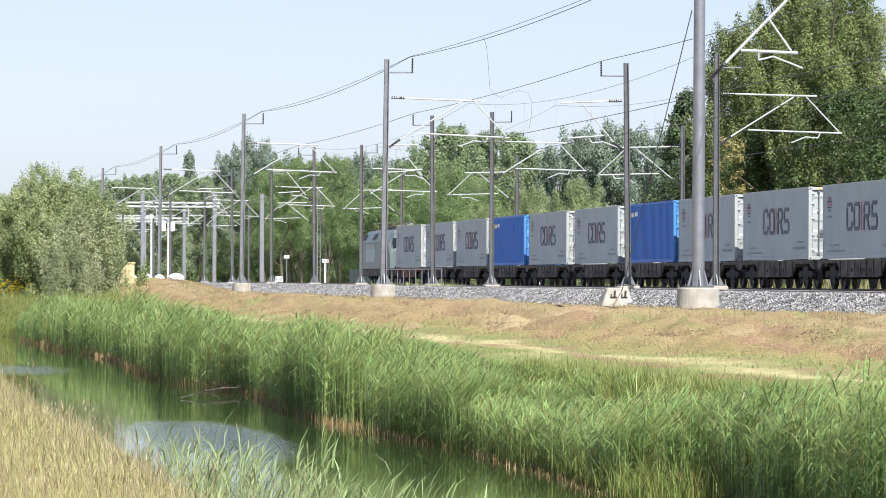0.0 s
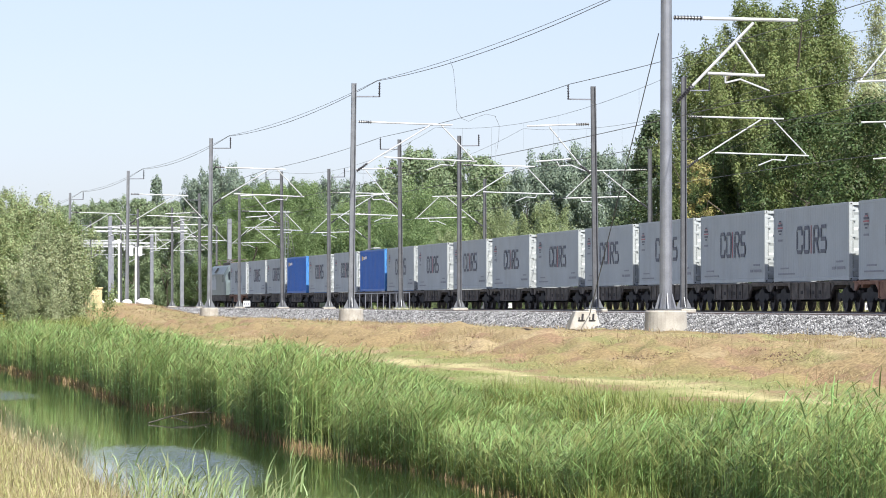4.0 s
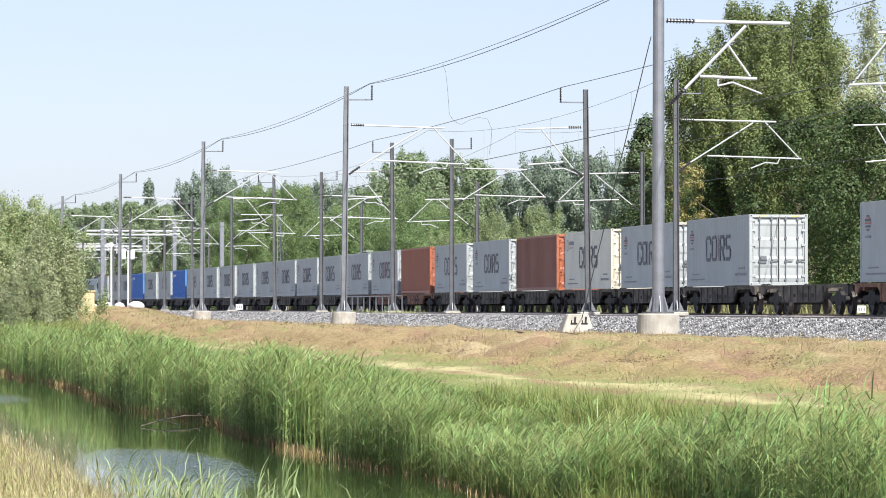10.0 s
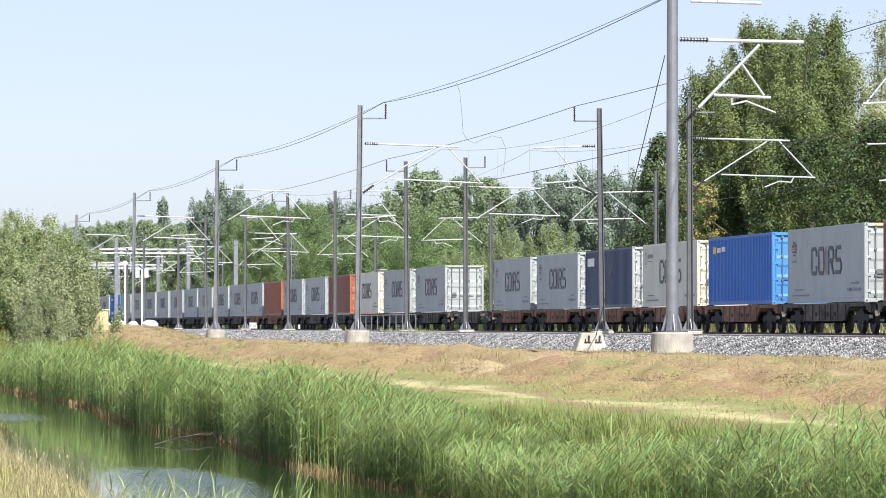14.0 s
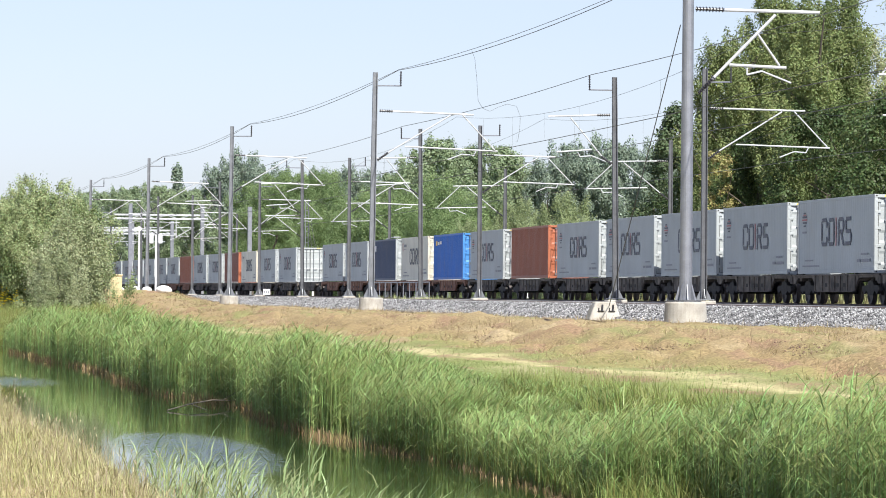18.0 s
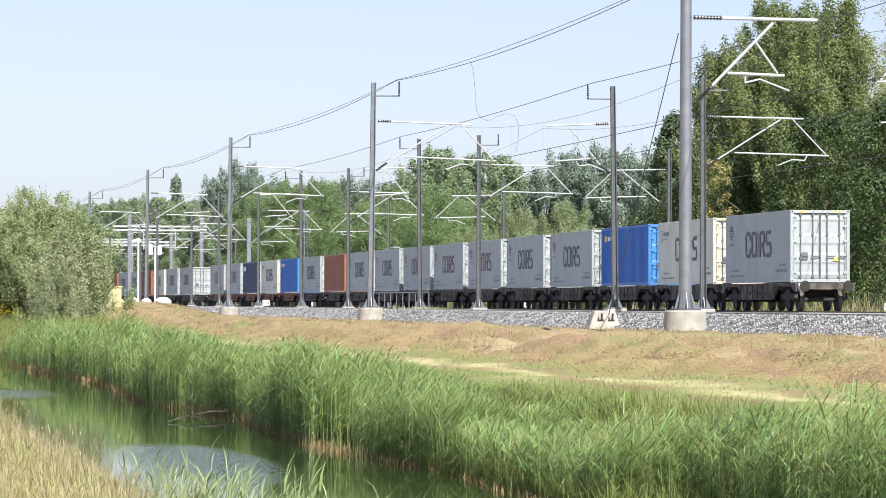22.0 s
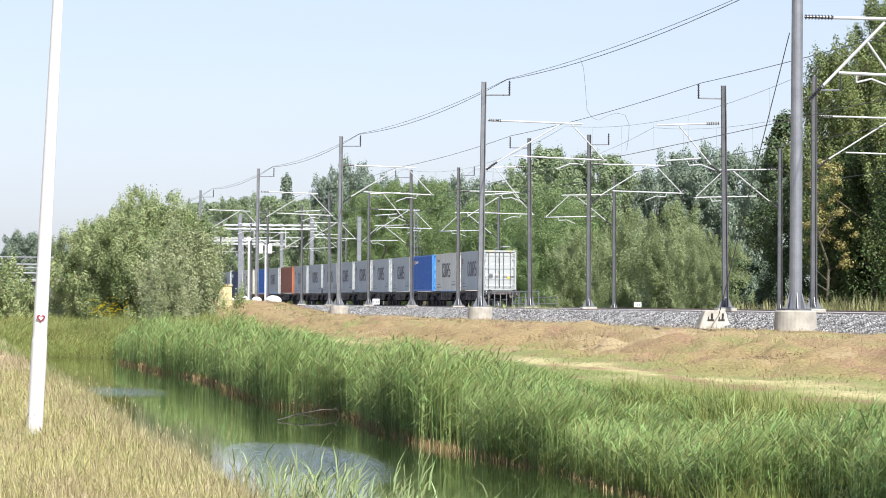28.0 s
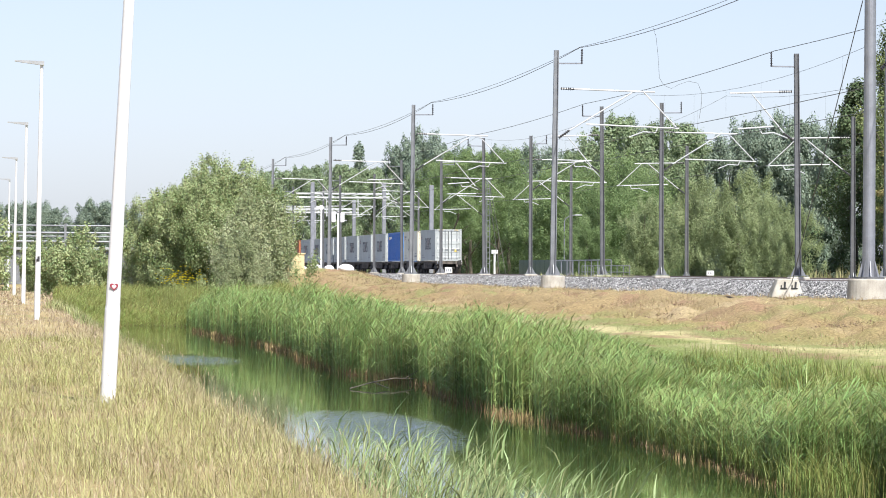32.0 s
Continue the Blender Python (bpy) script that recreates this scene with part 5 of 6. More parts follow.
def build_weeds():
    n = 13000
    y = RNG.uniform(158, 202, n)
    x = RNG.uniform(2.0, 13, n)
    z = land(x, y)
    keep = (z > WATER_Z - 0.05) & ((x > bank_far(y) + 0.6) | (y > 160))
    x, y, z = x[keep], y[keep], z[keep]
    k = np.array([noise.noise((float(a) * 0.6, float(b) * 0.15, 8)) for a, b in zip(x, y)])
    v = reeds(x, y, z, RNG.uniform(0.35, 0.75, len(x)) * (1 + 0.7 * k), 6, 1.7, 0.1)
    tagged(new("bank_weeds", soup("bank_weeds", *v, WEED)), "tangled yellow-green weeds at the end of the ditch", "weeds", kind="stuff")
    # weeds hanging over the end of the water
    n = 2600
    y = RNG.uniform(160, 178, n)
    x = RNG.uniform(2.6, 7.6, n)
    z = land(x, y)
    keep = (z > WATER_Z - 0.3) & (z < WATER_Z + 0.7)
    x, y, z = x[keep], y[keep], np.maximum(z[keep], WATER_Z - 0.05)
    v = reeds(x, y, z, RNG.uniform(0.3, 0.7, len(x)), 6, 1.6, 0.05)
    tagged(new("water_weeds", soup("water_weeds", *v, SEDGE)), "rank green weeds hanging over the water", "weeds", kind="stuff")
    # a clump of yellow flowers among them
    n = 120
    x, y = RNG.normal(7.4, 0.5, n), RNG.normal(178, 1.0, n)
    z = 1.25 + 0.22 * RNG.normal(0, 1, n)
    d = RNG.uniform(0, 6.28, n)
    base = np.stack([x, y, land(x, y)], 1)
    stem = blades(base, d, z - base[:, 2], np.full(n, 0.012), np.full(n, 0.03), np.zeros(n))
    tip = np.stack([x, y, z - 0.03], 1)
    petals = merge([blades(tip, d + a, np.full(n, 0.09), np.full(n, 0.06), np.full(n, 0.9), np.full(n, 0.5)) for a in (0, 1.6, 3.1, 4.7)])
    tagged(new("flower_stems", soup("flower_stems", *stem, WEED)), "thin green flower stems among the weeds", "flowers", kind="stuff")
    tagged(new("yellow_flowers", soup("yellow_flowers", *petals, FLOWER)), "clump of yellow flowers among the weeds", "flowers", kind="stuff")
    # seed heads standing over the dry verge
    n = 2400
    y = 24 + 75 * RNG.random(n) ** 1.2
    x = bank_near(y) - 0.6 - 3.4 * RNG.random(n) ** 1.4
    d, ln = RNG.uniform(0, 6.28, n), RNG.uniform(0.2, 0.5, n) * (1 + 0.8 * lumps(x, y, 0.7, 0.3, 21.0))
    lean = np.abs(RNG.normal(0.15, 0.15, n))
    base = np.stack([x, y, land(x, y) - 0.02], 1)
    stem = blades(base, d, ln, np.full(n, 0.003), lean, lean * 0)
    tip = base + np.stack([np.cos(d) * np.sin(lean), np.sin(d) * np.sin(lean), np.cos(lean)], 1) * (ln * 0.96)[:, None]
    head = blades(tip, d, RNG.uniform(0.05, 0.12, n), RNG.uniform(0.004, 0.009, n), lean + 0.3, np.full(n, 0.9))
    tagged(new("seed_heads", soup("seed_heads", *merge([stem, head]), GRASS_DRY)), "bent straw-coloured seed heads over the verge", "grass", kind="stuff")


build_weeds()


def crown_mesh(name, h, w, shape, puffs, leaves, leaf, mat, seed, low=0.12, size=0.7, tall=1.0, lobes=1, slim=0.5, loose=0.15):
    """A crown of flame-shaped leaf puffs in an uneven outline, on one or more upright lobes of unequal height.
    shape(f): half width, as a share of w / 2, at the share f of the height; tall: height of a puff against its width."""
    g = np.random.default_rng(seed)
    k = g.integers(0, lobes, puffs)
    turn = np.arange(lobes) * 2.4 + g.uniform(-0.3, 0.3, lobes)
    dist = w / 2 * (1 - slim * 0.8) * np.sqrt((np.arange(lobes) + 0.35) / lobes) * (lobes > 1)
    rise = h * (1 - 0.36 * np.arange(lobes) / lobes) * g.uniform(0.88, 1.05, lobes)
    rise[0] = h
    wide = np.full(lobes, w) if lobes == 1 else w * slim * g.uniform(0.85, 1.2, lobes)
    f = low + (0.97 - low) * g.random(puffs) ** 0.85
    a = g.uniform(0, 2 * np.pi, puffs)
    wave = 1 + 0.22 * np.sin(a * 3 + f * 9 + seed) + 0.13 * np.sin(a * 5 - f * 13)
    r = wide[k] / 2 * np.array([shape(v) for v in f]) * wave * np.sqrt(g.uniform(0.15, 1.0, puffs))
    out = 0.55 + 0.45 * f
    c = np.stack([r * np.cos(a) + dist[k] * np.cos(turn[k]) * out, r * np.sin(a) + dist[k] * np.sin(turn[k]) * out, f * rise[k]], 1)
    s = size * g.uniform(0.55, 1.35, puffs) * (1 - 0.2 * f)
    n = puffs * leaves
    k = np.repeat(np.arange(puffs), leaves)
    d = g.normal(0, 1, (n, 3))
    d /= np.linalg.norm(d, axis=1)[:, None]
    reach = np.where(g.random(n) < 0.75, g.uniform(0.72, 1.0, n), g.random(n)) * (1 + loose * g.normal(0, 1, n))
    p = d * (s[k] * reach)[:, None]
    p[:, :2] *= (1 - 0.5 * np.clip(d[:, 2], 0, 1))[:, None]
    p[:, 2] *= tall
    # each puff leans outwards a little
    p[:, :2] += np.stack([np.cos(a), np.sin(a)], 1)[k] * p[:, 2:3] * 0.25
    p = c[k] + p
    p[:, 2] = np.maximum(p[:, 2], 0.05)
    nrm = d * np.array([1, 1, 1 / max(tall, 1)]) + 0.32 * g.normal(0, 1, (n, 3)) + np.array([0, 0, 0.35])
    nrm /= np.linalg.norm(nrm, axis=1)[:, None]
    u = np.cross(nrm, g.normal(0, 1, (n, 3)))
    u /= np.linalg.norm(u, axis=1)[:, None]
    v = np.cross(nrm, u)
    z = (leaf * g.uniform(0.6, 1.3, n))[:, None]
    q = np.stack([p - u * z * 0.5, p + v * z * 0.34, p + u * z * 0.6, p - v * z * 0.34], 1).reshape(-1, 3)
    return soup(name, q, 4 * np.arange(n)[:, None] + np.array([[0, 1, 2, 3]]), mat)


def trunk_mesh(h, r, seed, limbs=9, reach=0.3):
    g = random.Random(seed)
    bm = bmesh.new()
    pts = [Vector((0.02 * h * g.uniform(-1, 1) * i, 0.02 * h * g.uniform(-1, 1) * i, h * 0.9 * i / 5)) for i in range(6)]
    pts[0].z = -0.3
    for i in range(5):
        rod(bm, pts[i], pts[i + 1], r * (1 - i / 6), r * (1 - (i + 1) / 6), 8)
    for i in range(limbs):
        f = 0.2 + 0.65 * i / limbs
        p = pts[int(f * 5)].lerp(pts[min(5, int(f * 5) + 1)], f * 5 % 1)
        a, l = g.uniform(0, math.tau), h * reach * (1.1 - f)
        q = p + Vector((math.cos(a) * l, math.sin(a) * l, l * g.uniform(0.5, 1.1)))
        rod(bm, p, q, r * (1 - f) * 0.5, r * 0.1, 6)
    return done("trunk", bm, BARK)


def poplar(f):
    return max(0.1, min(1, 3.2 * f + 0.25) * (1 - f ** 3) ** 0.6)


def round_top(f):
    return max(0.05, math.sqrt(max(0, 1 - (2 * (f - 0.12) / 0.88 - 0.85) ** 2 * 0.75)))


def bushy(f):
    return max(0.08, (1 - max(0, f - 0.25) ** 2 * 1.6) ** 0.5 if f < 0.98 else 0.2)


def conic(f):
    return max(0.04, (1 - f) ** 0.8)


LEAF_POPLAR = leafy("poplar_leaves", (0.14, 0.19, 0.068), (0.285, 0.34, 0.135), 0.42, 0.22)
LEAF_BUSH = leafy("bright_bush_leaves", (0.17, 0.24, 0.085), (0.44, 0.5, 0.265), 0.36, 0.3, 0.9)
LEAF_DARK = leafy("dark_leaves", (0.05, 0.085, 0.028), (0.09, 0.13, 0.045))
LEAF_MID = leafy("mid_green_leaves", (0.15, 0.235, 0.09), (0.265, 0.355, 0.16), 0.45, 0.12)
LEAF_OLIVE = leafy("olive_leaves", (0.24, 0.305, 0.14), (0.37, 0.43, 0.235), 0.45, 0.14)
LEAF_WILLOW = leafy("silvery_willow_leaves", (0.32, 0.375, 0.195), (0.5, 0.535, 0.34), 0.45, 0.25)
# distant and deep greens: aerial haze put into the colour, paler and bluer
LEAF_FAR_HAZED = leafy("hazed_distant_leaves", (0.23, 0.31, 0.165), (0.33, 0.41, 0.25), 0.45, 0.2)
LEAF_DEEP_HAZED = leafy("hazed_deep_green_leaves", (0.2, 0.27, 0.2), (0.3, 0.37, 0.285), 0.4, 0.2)
LEAF_PALE = leafy("pale_birch_leaves", (0.34, 0.38, 0.19), (0.5, 0.53, 0.33), 0.45, 0.25)
LEAF_ORANGE = leafy("orange_brown_leaves", (0.27, 0.23, 0.075), (0.34, 0.32, 0.13))
LEAF_FIR = leafy("dark_fir_needles", (0.07, 0.105, 0.05), (0.12, 0.17, 0.08), 0.25)


def plant(name, label, category, mesh, trunk, group=""):
    ob = thing(name, label, category, group)
    part("trunk", trunk, None, ob)
    part("crown", mesh, None, ob)
    return ob


def build_trees():
    def place(proto, rows):
        used = False
        for x, y, s, rz in rows:
            m = pose(x, y, float(land(x, y)) - 0.05, 0, 0, rz)
            if not used:
                proto.matrix_basis, used, ob = m, True, proto
            else:
                ob = copy_thing(proto, m)
            ob.scale = (s, s, s) if type(s) is float else s
    # tall poplars beyond the tracks
    a = plant("poplar_tree", "tall leafy green poplar beyond the tracks", "tree", crown_mesh("crown", 20.5, 9.5, poplar, 330, 270, 0.15, LEAF_POPLAR, 11, 0.03, 0.75, 2.0, 6, 0.5), trunk_mesh(20, 0.3, 1), "poplars beyond the tracks")
    place(a, [(55.4, 232, 0.98, 0), (52.9, 230, 0.82, 140), (66, 226, 0.7, 30), (58.5, 226, 0.97, 250), (57.0, 234, 0.97, 320)])
    b = plant("poplar_tree", "tall leafy green poplar beyond the tracks", "tree", crown_mesh("crown", 20, 8.5, poplar, 300, 270, 0.15, LEAF_POPLAR, 12, 0.03, 0.75, 2.0, 5, 0.5), trunk_mesh(20, 0.28, 2), "poplars beyond the tracks")
    place(b, [(56, 222, 0.93, 0), (60.5, 236, 0.97, 70), (56, 196, 0.55, 200), (60, 205, 0.6, 20)])
    c = plant("dark_tree", "dark broadleaf tree beyond the tracks, shade put into its leaf colour", "tree", crown_mesh("crown", 12, 9, bushy, 150, 200, 0.17, LEAF_DARK, 13, 0.02, 1.0, 1.3), trunk_mesh(12, 0.25, 3))
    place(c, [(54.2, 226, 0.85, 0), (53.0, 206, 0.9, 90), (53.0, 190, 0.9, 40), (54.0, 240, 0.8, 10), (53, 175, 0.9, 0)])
    d = plant("fir_tree", "dark slender fir beyond the tracks", "tree", crown_mesh("crown", 13, 7.0, conic, 130, 170, 0.17, LEAF_FIR, 14, 0.03, 0.75, 0.7), trunk_mesh(13, 0.18, 4))
    place(d, [(52.8, 245, 1.0, 0)])
    e = plant("withered_tree", "small tree with orange-brown leaves", "tree", crown_mesh("crown", 11, 3.6, poplar, 46, 100, 0.15, LEAF_ORANGE, 15, 0.3, 0.5, 0.7, loose=0.35), trunk_mesh(10, 0.12, 5, reach=0.13))
    place(e, [(50.4, 222, 0.85, 0)])
    # scrub beyond the tracks
    f = plant("scrub_tree", "bushy olive-green scrub beyond the tracks", "bush", crown_mesh("crown", 9.5, 9, poplar, 190, 300, 0.12, LEAF_OLIVE, 16, 0.0, 0.62, 1.8, 8, 0.45, 0.25), trunk_mesh(8, 0.15, 6), "scrub beyond the tracks")
    pale = plant("birch_tree", "pale sparse birch-like tree beyond the tracks", "tree", crown_mesh("crown", 19, 7.5, poplar, 200, 210, 0.14, LEAF_PALE, 41, 0.05, 0.8, 1.5, 4, 0.55, 0.4), trunk_mesh(17, 0.2, 41))
    place(pale, [(61.6, 227, 1.0, 0), (64.5, 231, 0.92, 100)])
    place(f, [(57.5, 330, 0.97, 0), (59.6, 322, 1.02, 80), (58.2, 300, 0.74, 200), (57.2, 287, 0.62, 33), (55.5, 345, 0.8, 120)])
    g = plant("scrub_tree", "bushy mid-green scrub beyond the tracks", "bush", crown_mesh("crown", 10.5, 9, bushy, 170, 320, 0.135, LEAF_MID, 17, 0.0, 0.9, 1.2, 7, 0.62), trunk_mesh(9, 0.15, 7), "scrub beyond the tracks")
    place(g, [(54, 360, 0.9, 0), (54, 385, 1.1, 60), (55, 410, 1.1, 150), (50.5, 345, 0.55, 0), (67.8, 470, 1.25, 30), (67.9, 450, 1.46, 200), (68.6, 440, 1.32, 70), (69.2, 430, 1.2, 300)])
    # shady wood edge with bare trunks
    wood = plant("wood_tree", "broadleaf tree with a bare trunk at the wood edge", "tree", crown_mesh("crown", 14, 8, round_top, 110, 330, 0.15, LEAF_MID, 51, 0.34, 0.95, 1.1), trunk_mesh(13, 0.22, 51), "trees of the wood edge")
    place(wood, [(47.5, 428, 0.9, 0), (51.0, 440, 1.0, 80), (54.5, 446, 1.0, 190), (48.5, 455, 0.95, 30), (52.5, 466, 1.05, 250), (57.5, 458, 1.05, 120)])
    # dark-leaved copies added behind, their colour standing for shade under the canopy
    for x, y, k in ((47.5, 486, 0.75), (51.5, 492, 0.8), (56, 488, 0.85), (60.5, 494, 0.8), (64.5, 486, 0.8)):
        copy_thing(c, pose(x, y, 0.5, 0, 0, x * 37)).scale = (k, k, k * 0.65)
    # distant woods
    h = plant("distant_tree", "distant light green broadleaf tree in the wood, haze put into its colour", "tree", crown_mesh("crown", 20, 12, round_top, 130, 300, 0.33, LEAF_FAR_HAZED, 18, 0.0, 1.5, 1.2), trunk_mesh(17, 0.4, 8), "distant wood")
    h2 = plant("distant_tree", "distant deep green broadleaf tree in the wood, haze put into its colour", "tree", crown_mesh("crown", 20, 11, round_top, 140, 300, 0.34, LEAF_DEEP_HAZED, 38, 0.0, 1.4, 1.2), trunk_mesh(17, 0.4, 18), "distant wood")
    g2 = random.Random(4)
    light = [(35.5, 560, 15.5), (40.6, 600, 16.6), (41.7, 580, 16.4), (45.9, 600, 17.4), (46.3, 570, 16.8), (52.2, 610, 17.4), (52.2, 580, 16.5), (56.4, 600, 17.3), (70.4, 600, 18.0), (76.1, 600, 20.2), (82.4, 580, 19.6), (86, 570, 21), (86.1, 560, 24.1), (91.8, 560, 23.0), (95.5, 565, 23.5), (98.7, 570, 22.3), (61, 560, 15), (66, 555, 15), (71.5, 552, 15), (30, 600, 14), (25, 620, 12)]
    deep = [(58.9, 600, 20.8), (62.8, 610, 23.6), (65.2, 604, 21.4), (66.2, 590, 18), (74.7, 610, 20.3), (77.8, 590, 20.7), (82.6, 600, 20.2), (86.4, 590, 21.2), (90.3, 570, 24.0), (102.6, 560, 21.8), (106.8, 570, 24.3), (107.5, 560, 22.0), (110.8, 565, 25.0), (112.6, 560, 24.0), (114, 545, 22.0), (117, 550, 24)]
    low = [(-1.2, 600, 12.0), (2.7, 620, 12.7), (5.6, 600, 11.6), (12.0, 600, 12.7), (14.1, 620, 12.5), (9.6, 640, 9.6), (18, 610, 11), (-8, 600, 12), (-15, 610, 12), (-22, 600, 11)]

    def sized(rows, wide):
        out = []
        for x, y, top in rows:
            s = (top - 0.5) / 20.5
            w = s * wide * g2.uniform(0.8, 1.1)
            out.append((x, y, (w, w, s), g2.uniform(0, 360)))
        return out
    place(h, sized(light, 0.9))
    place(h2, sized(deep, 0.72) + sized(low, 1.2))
    hh = plant("distant_poplar", "slender distant poplar above the wood", "tree", crown_mesh("crown", 24, 3.0, poplar, 60, 110, 0.4, LEAF_DEEP_HAZED, 28, 0.05, 0.8, 2.0), trunk_mesh(22, 0.3, 28), "distant wood")
    place(hh, [(61, 700, 0.96, 0), (79.1, 690, 0.94, 50), (83.9, 690, 0.95, 150)])
    # bushes at the end of the ditch
    k = plant("broad_bush", "broad sunlit green bush at the end of the ditch", "bush", crown_mesh("crown", 6.9, 8.0, bushy, 420, 260, 0.09, LEAF_BUSH, 19, 0.0, 0.42, 1.45, 11, 0.42, 0.3), trunk_mesh(5.5, 0.15, 9))
    place(k, [(9.4, 203, 1.02, 0), (11.7, 206, 1.06, 120), (7.9, 207, 0.88, 70), (10.6, 205, 1.1, 240)])
    l = plant("willow_bush", "pale silvery willow bush on the bank", "bush", crown_mesh("crown", 4.6, 4.2, poplar, 210, 170, 0.085, LEAF_WILLOW, 20, 0.0, 0.27, 2.2, 14, 0.3, 0.6), trunk_mesh(3.8, 0.1, 10))
    place(l, [(10.8, 188, 0.78, 0), (11.7, 195, 1.25, 100)])
    m = plant("low_bush", "low pale green bush beside the path", "bush", crown_mesh("crown", 3.2, 3.8, poplar, 150, 160, 0.1, LEAF_BUSH, 21, 0.0, 0.28, 2.0, 10, 0.36, 0.3), trunk_mesh(2.5, 0.1, 11))
    place(m, [(3.4, 218, 1.2, 0), (4.5, 221, 0.85, 200), (-2.0, 280, 1.7, 0), (-7, 260, 1.6, 0), (1.8, 262, 1.1, 100)])


build_trees()


# ---- street lamps ----
def street_lamp(h):
    ob = thing("street_lamp", "white tapered street lamp post on the verge", "street lamp", "street lamps along the path")
    bm = bmesh.new()
    hull(bm, [[(r * math.cos(k * math.tau / 20), r * math.sin(k * math.tau / 20), z) for k in range(20)] for r, z in ((0.095, -0.3), (0.095, 1.1), (0.088, 1.15), (0.05, h))])
    part("post", bm, WHITE_PAINT, ob, smooth=False)
    bm = bmesh.new()
    hull(bm, [[(0.08, y, h - 0.02), (0.08, y, h + 0.12), (-0.85, y * 0.6, h + 0.13), (-0.85, y * 0.6, h + 0.09)] for y in (-0.13, 0.13)])
    part("lamp_head", bm, GREY_PLASTIC, ob, "flat grey wedge-shaped lamp head")
    return ob


LAMP = street_lamp(8.0)
LAMP.matrix_basis = pose(1.15, 48.2, 0.0, 0, 2.75)
for q in ((0.75, 125.0), (0.45, 177.5), (0.05, 234.0), (-0.4, 290.0)):
    far_lamp = copy_thing(LAMP, pose(*q, 0, 0, 0.8))
    if q[1] < 130:
        bm = bmesh.new()
        box(bm, (-0.05, -0.1, 1.82), (0.05, -0.085, 1.9))
        box(bm, (-0.02, -0.1, 1.9), (0.05, -0.085, 1.98))
        part("dark_sticker", bm, INSUL, far_lamp, "small torn black sticker")


# ---- small things along the line ----
def build_small_things():
    # steel railing between the tracks
    r = thing("railing", "grey steel railing beside the third track", "railing", m=pose(0, 0, 0))
    for i in range(11):
        y = 242 + i * 2.8
        bm = bmesh.new()
        rod(bm, (36.75, y, 1.0), (36.75, y, 2.3), 0.035, n=6)
        part("post", bm, GALV, r)
    for z in (2.28,):
        bm = bmesh.new()
        rod(bm, (36.75, 242, z), (36.75, 270, z), 0.03, n=6)
        part("rail", bm, GALV, r)
    # railing and panel fence beyond the tracks
    r = thing("railing", "grey steel railing beyond the tracks", "railing")
    for i in range(9):
        y = 300 + i * 3.2
        bm = bmesh.new()
        rod(bm, (47, y, 0.7), (47, y, 2.0), 0.035, n=6)
        part("post", bm, GALV, r)
    for z in (1.5, 2.0):
        bm = bmesh.new()
        rod(bm, (47, 300, z), (47, 325.6, z), 0.03, n=6)
        part("rail", bm, GALV, r)
    f = thing("panel_fence", "dark green panel fence beyond the tracks", "fence")
    for i in range(12):
        bm = bmesh.new()
        box(bm, (47.4, 334 + i * 3.0, 0.7), (47.46, 336.9 + i * 3.0, 2.55), 0.01)
        part("panel", bm, GREEN_FENCE, f)
    # white bags on the bank
    g = None
    for x, y, s, rz in ((19.85, 273, 0.95, 0), (19.65, 258, 1.15, 40), (20.0, 251, 0.95, 80), (20.65, 246, 1.3, 10)):
        if g is None:
            bm = bmesh.new()
            bmesh.ops.create_uvsphere(bm, u_segments=16, v_segments=10, radius=0.38)
            for v in bm.verts:
                k = 1 + 0.12 * noise.noise(v.co * 3)
                v.co = (v.co.x * k * 1.05, v.co.y * k * 0.9, max(-0.3, v.co.z * 0.72 * k))
            g = thing("sand_bag", "big white plastic bag lying on the bank", "bag", "white bags on the bank", mesh=done("sand_bag", bm, SHEET, True))
            ob = g
        else:
            ob = copy_thing(g, Matrix())
        ob.matrix_basis = pose(x, y, float(land(x, y)) + 0.17, 0, 0, rz) @ Matrix.Diagonal((s, s, s * 0.8, 1))
    # ochre cabinet beside the bush
    c = thing("trackside_cabinet", "ochre trackside cabinet on the bank", "cabinet", m=pose(17.0, 239, float(land(17.0, 239)) - 0.05))
    bm = bmesh.new()
    box(bm, (-0.5, -0.4, 0), (0.5, 0.4, 1.35), 0.04)
    part("body", bm, OCHRE, c)
    bm = bmesh.new()
    box(bm, (-0.56, -0.46, 1.33), (0.56, 0.46, 1.42), 0.02)
    part("lid", bm, OCHRE, c)
    bm = bmesh.new()
    box(bm, (-0.42, -0.42, 0.12), (0.42, -0.39, 1.25), 0.01)
    part("door", bm, OCHRE, c)
    # signal posts
    for x, y, h, wide in ((23.65, 305, 5.3, 0), (25.2, 308, 5.0, 1)):
        s = thing("signal_post", "white signal post with a pale head", "signal", "signals", pose(x, y, 1.0))
        bm = bmesh.new()
        rod(bm, (0, 0, 0), (0, 0, h), 0.08, 0.07, 10)
        part("post", bm, WHITE_PAINT, s)
        if wide:
            for x in (-0.36, 0.34):
                bm = bmesh.new()
                box(bm, (x - 0.16, -0.14, h - 0.7), (x + 0.16, 0.1, h + 0.05), 0.05)
                hd = part("signal_head", bm, PALE_WALL, s)
                bm = bmesh.new()
                rod(bm, (x * 0.4, 0, h - 0.55), (x * 0.6, 0, h - 0.55), 0.03, n=6)
                part("bracket", bm, GALV, hd)
        else:
            bm = bmesh.new()
            rod(bm, (0, -0.08, h + 0.1), (0, 0.08, h + 0.1), 0.19, 0.19, 16)
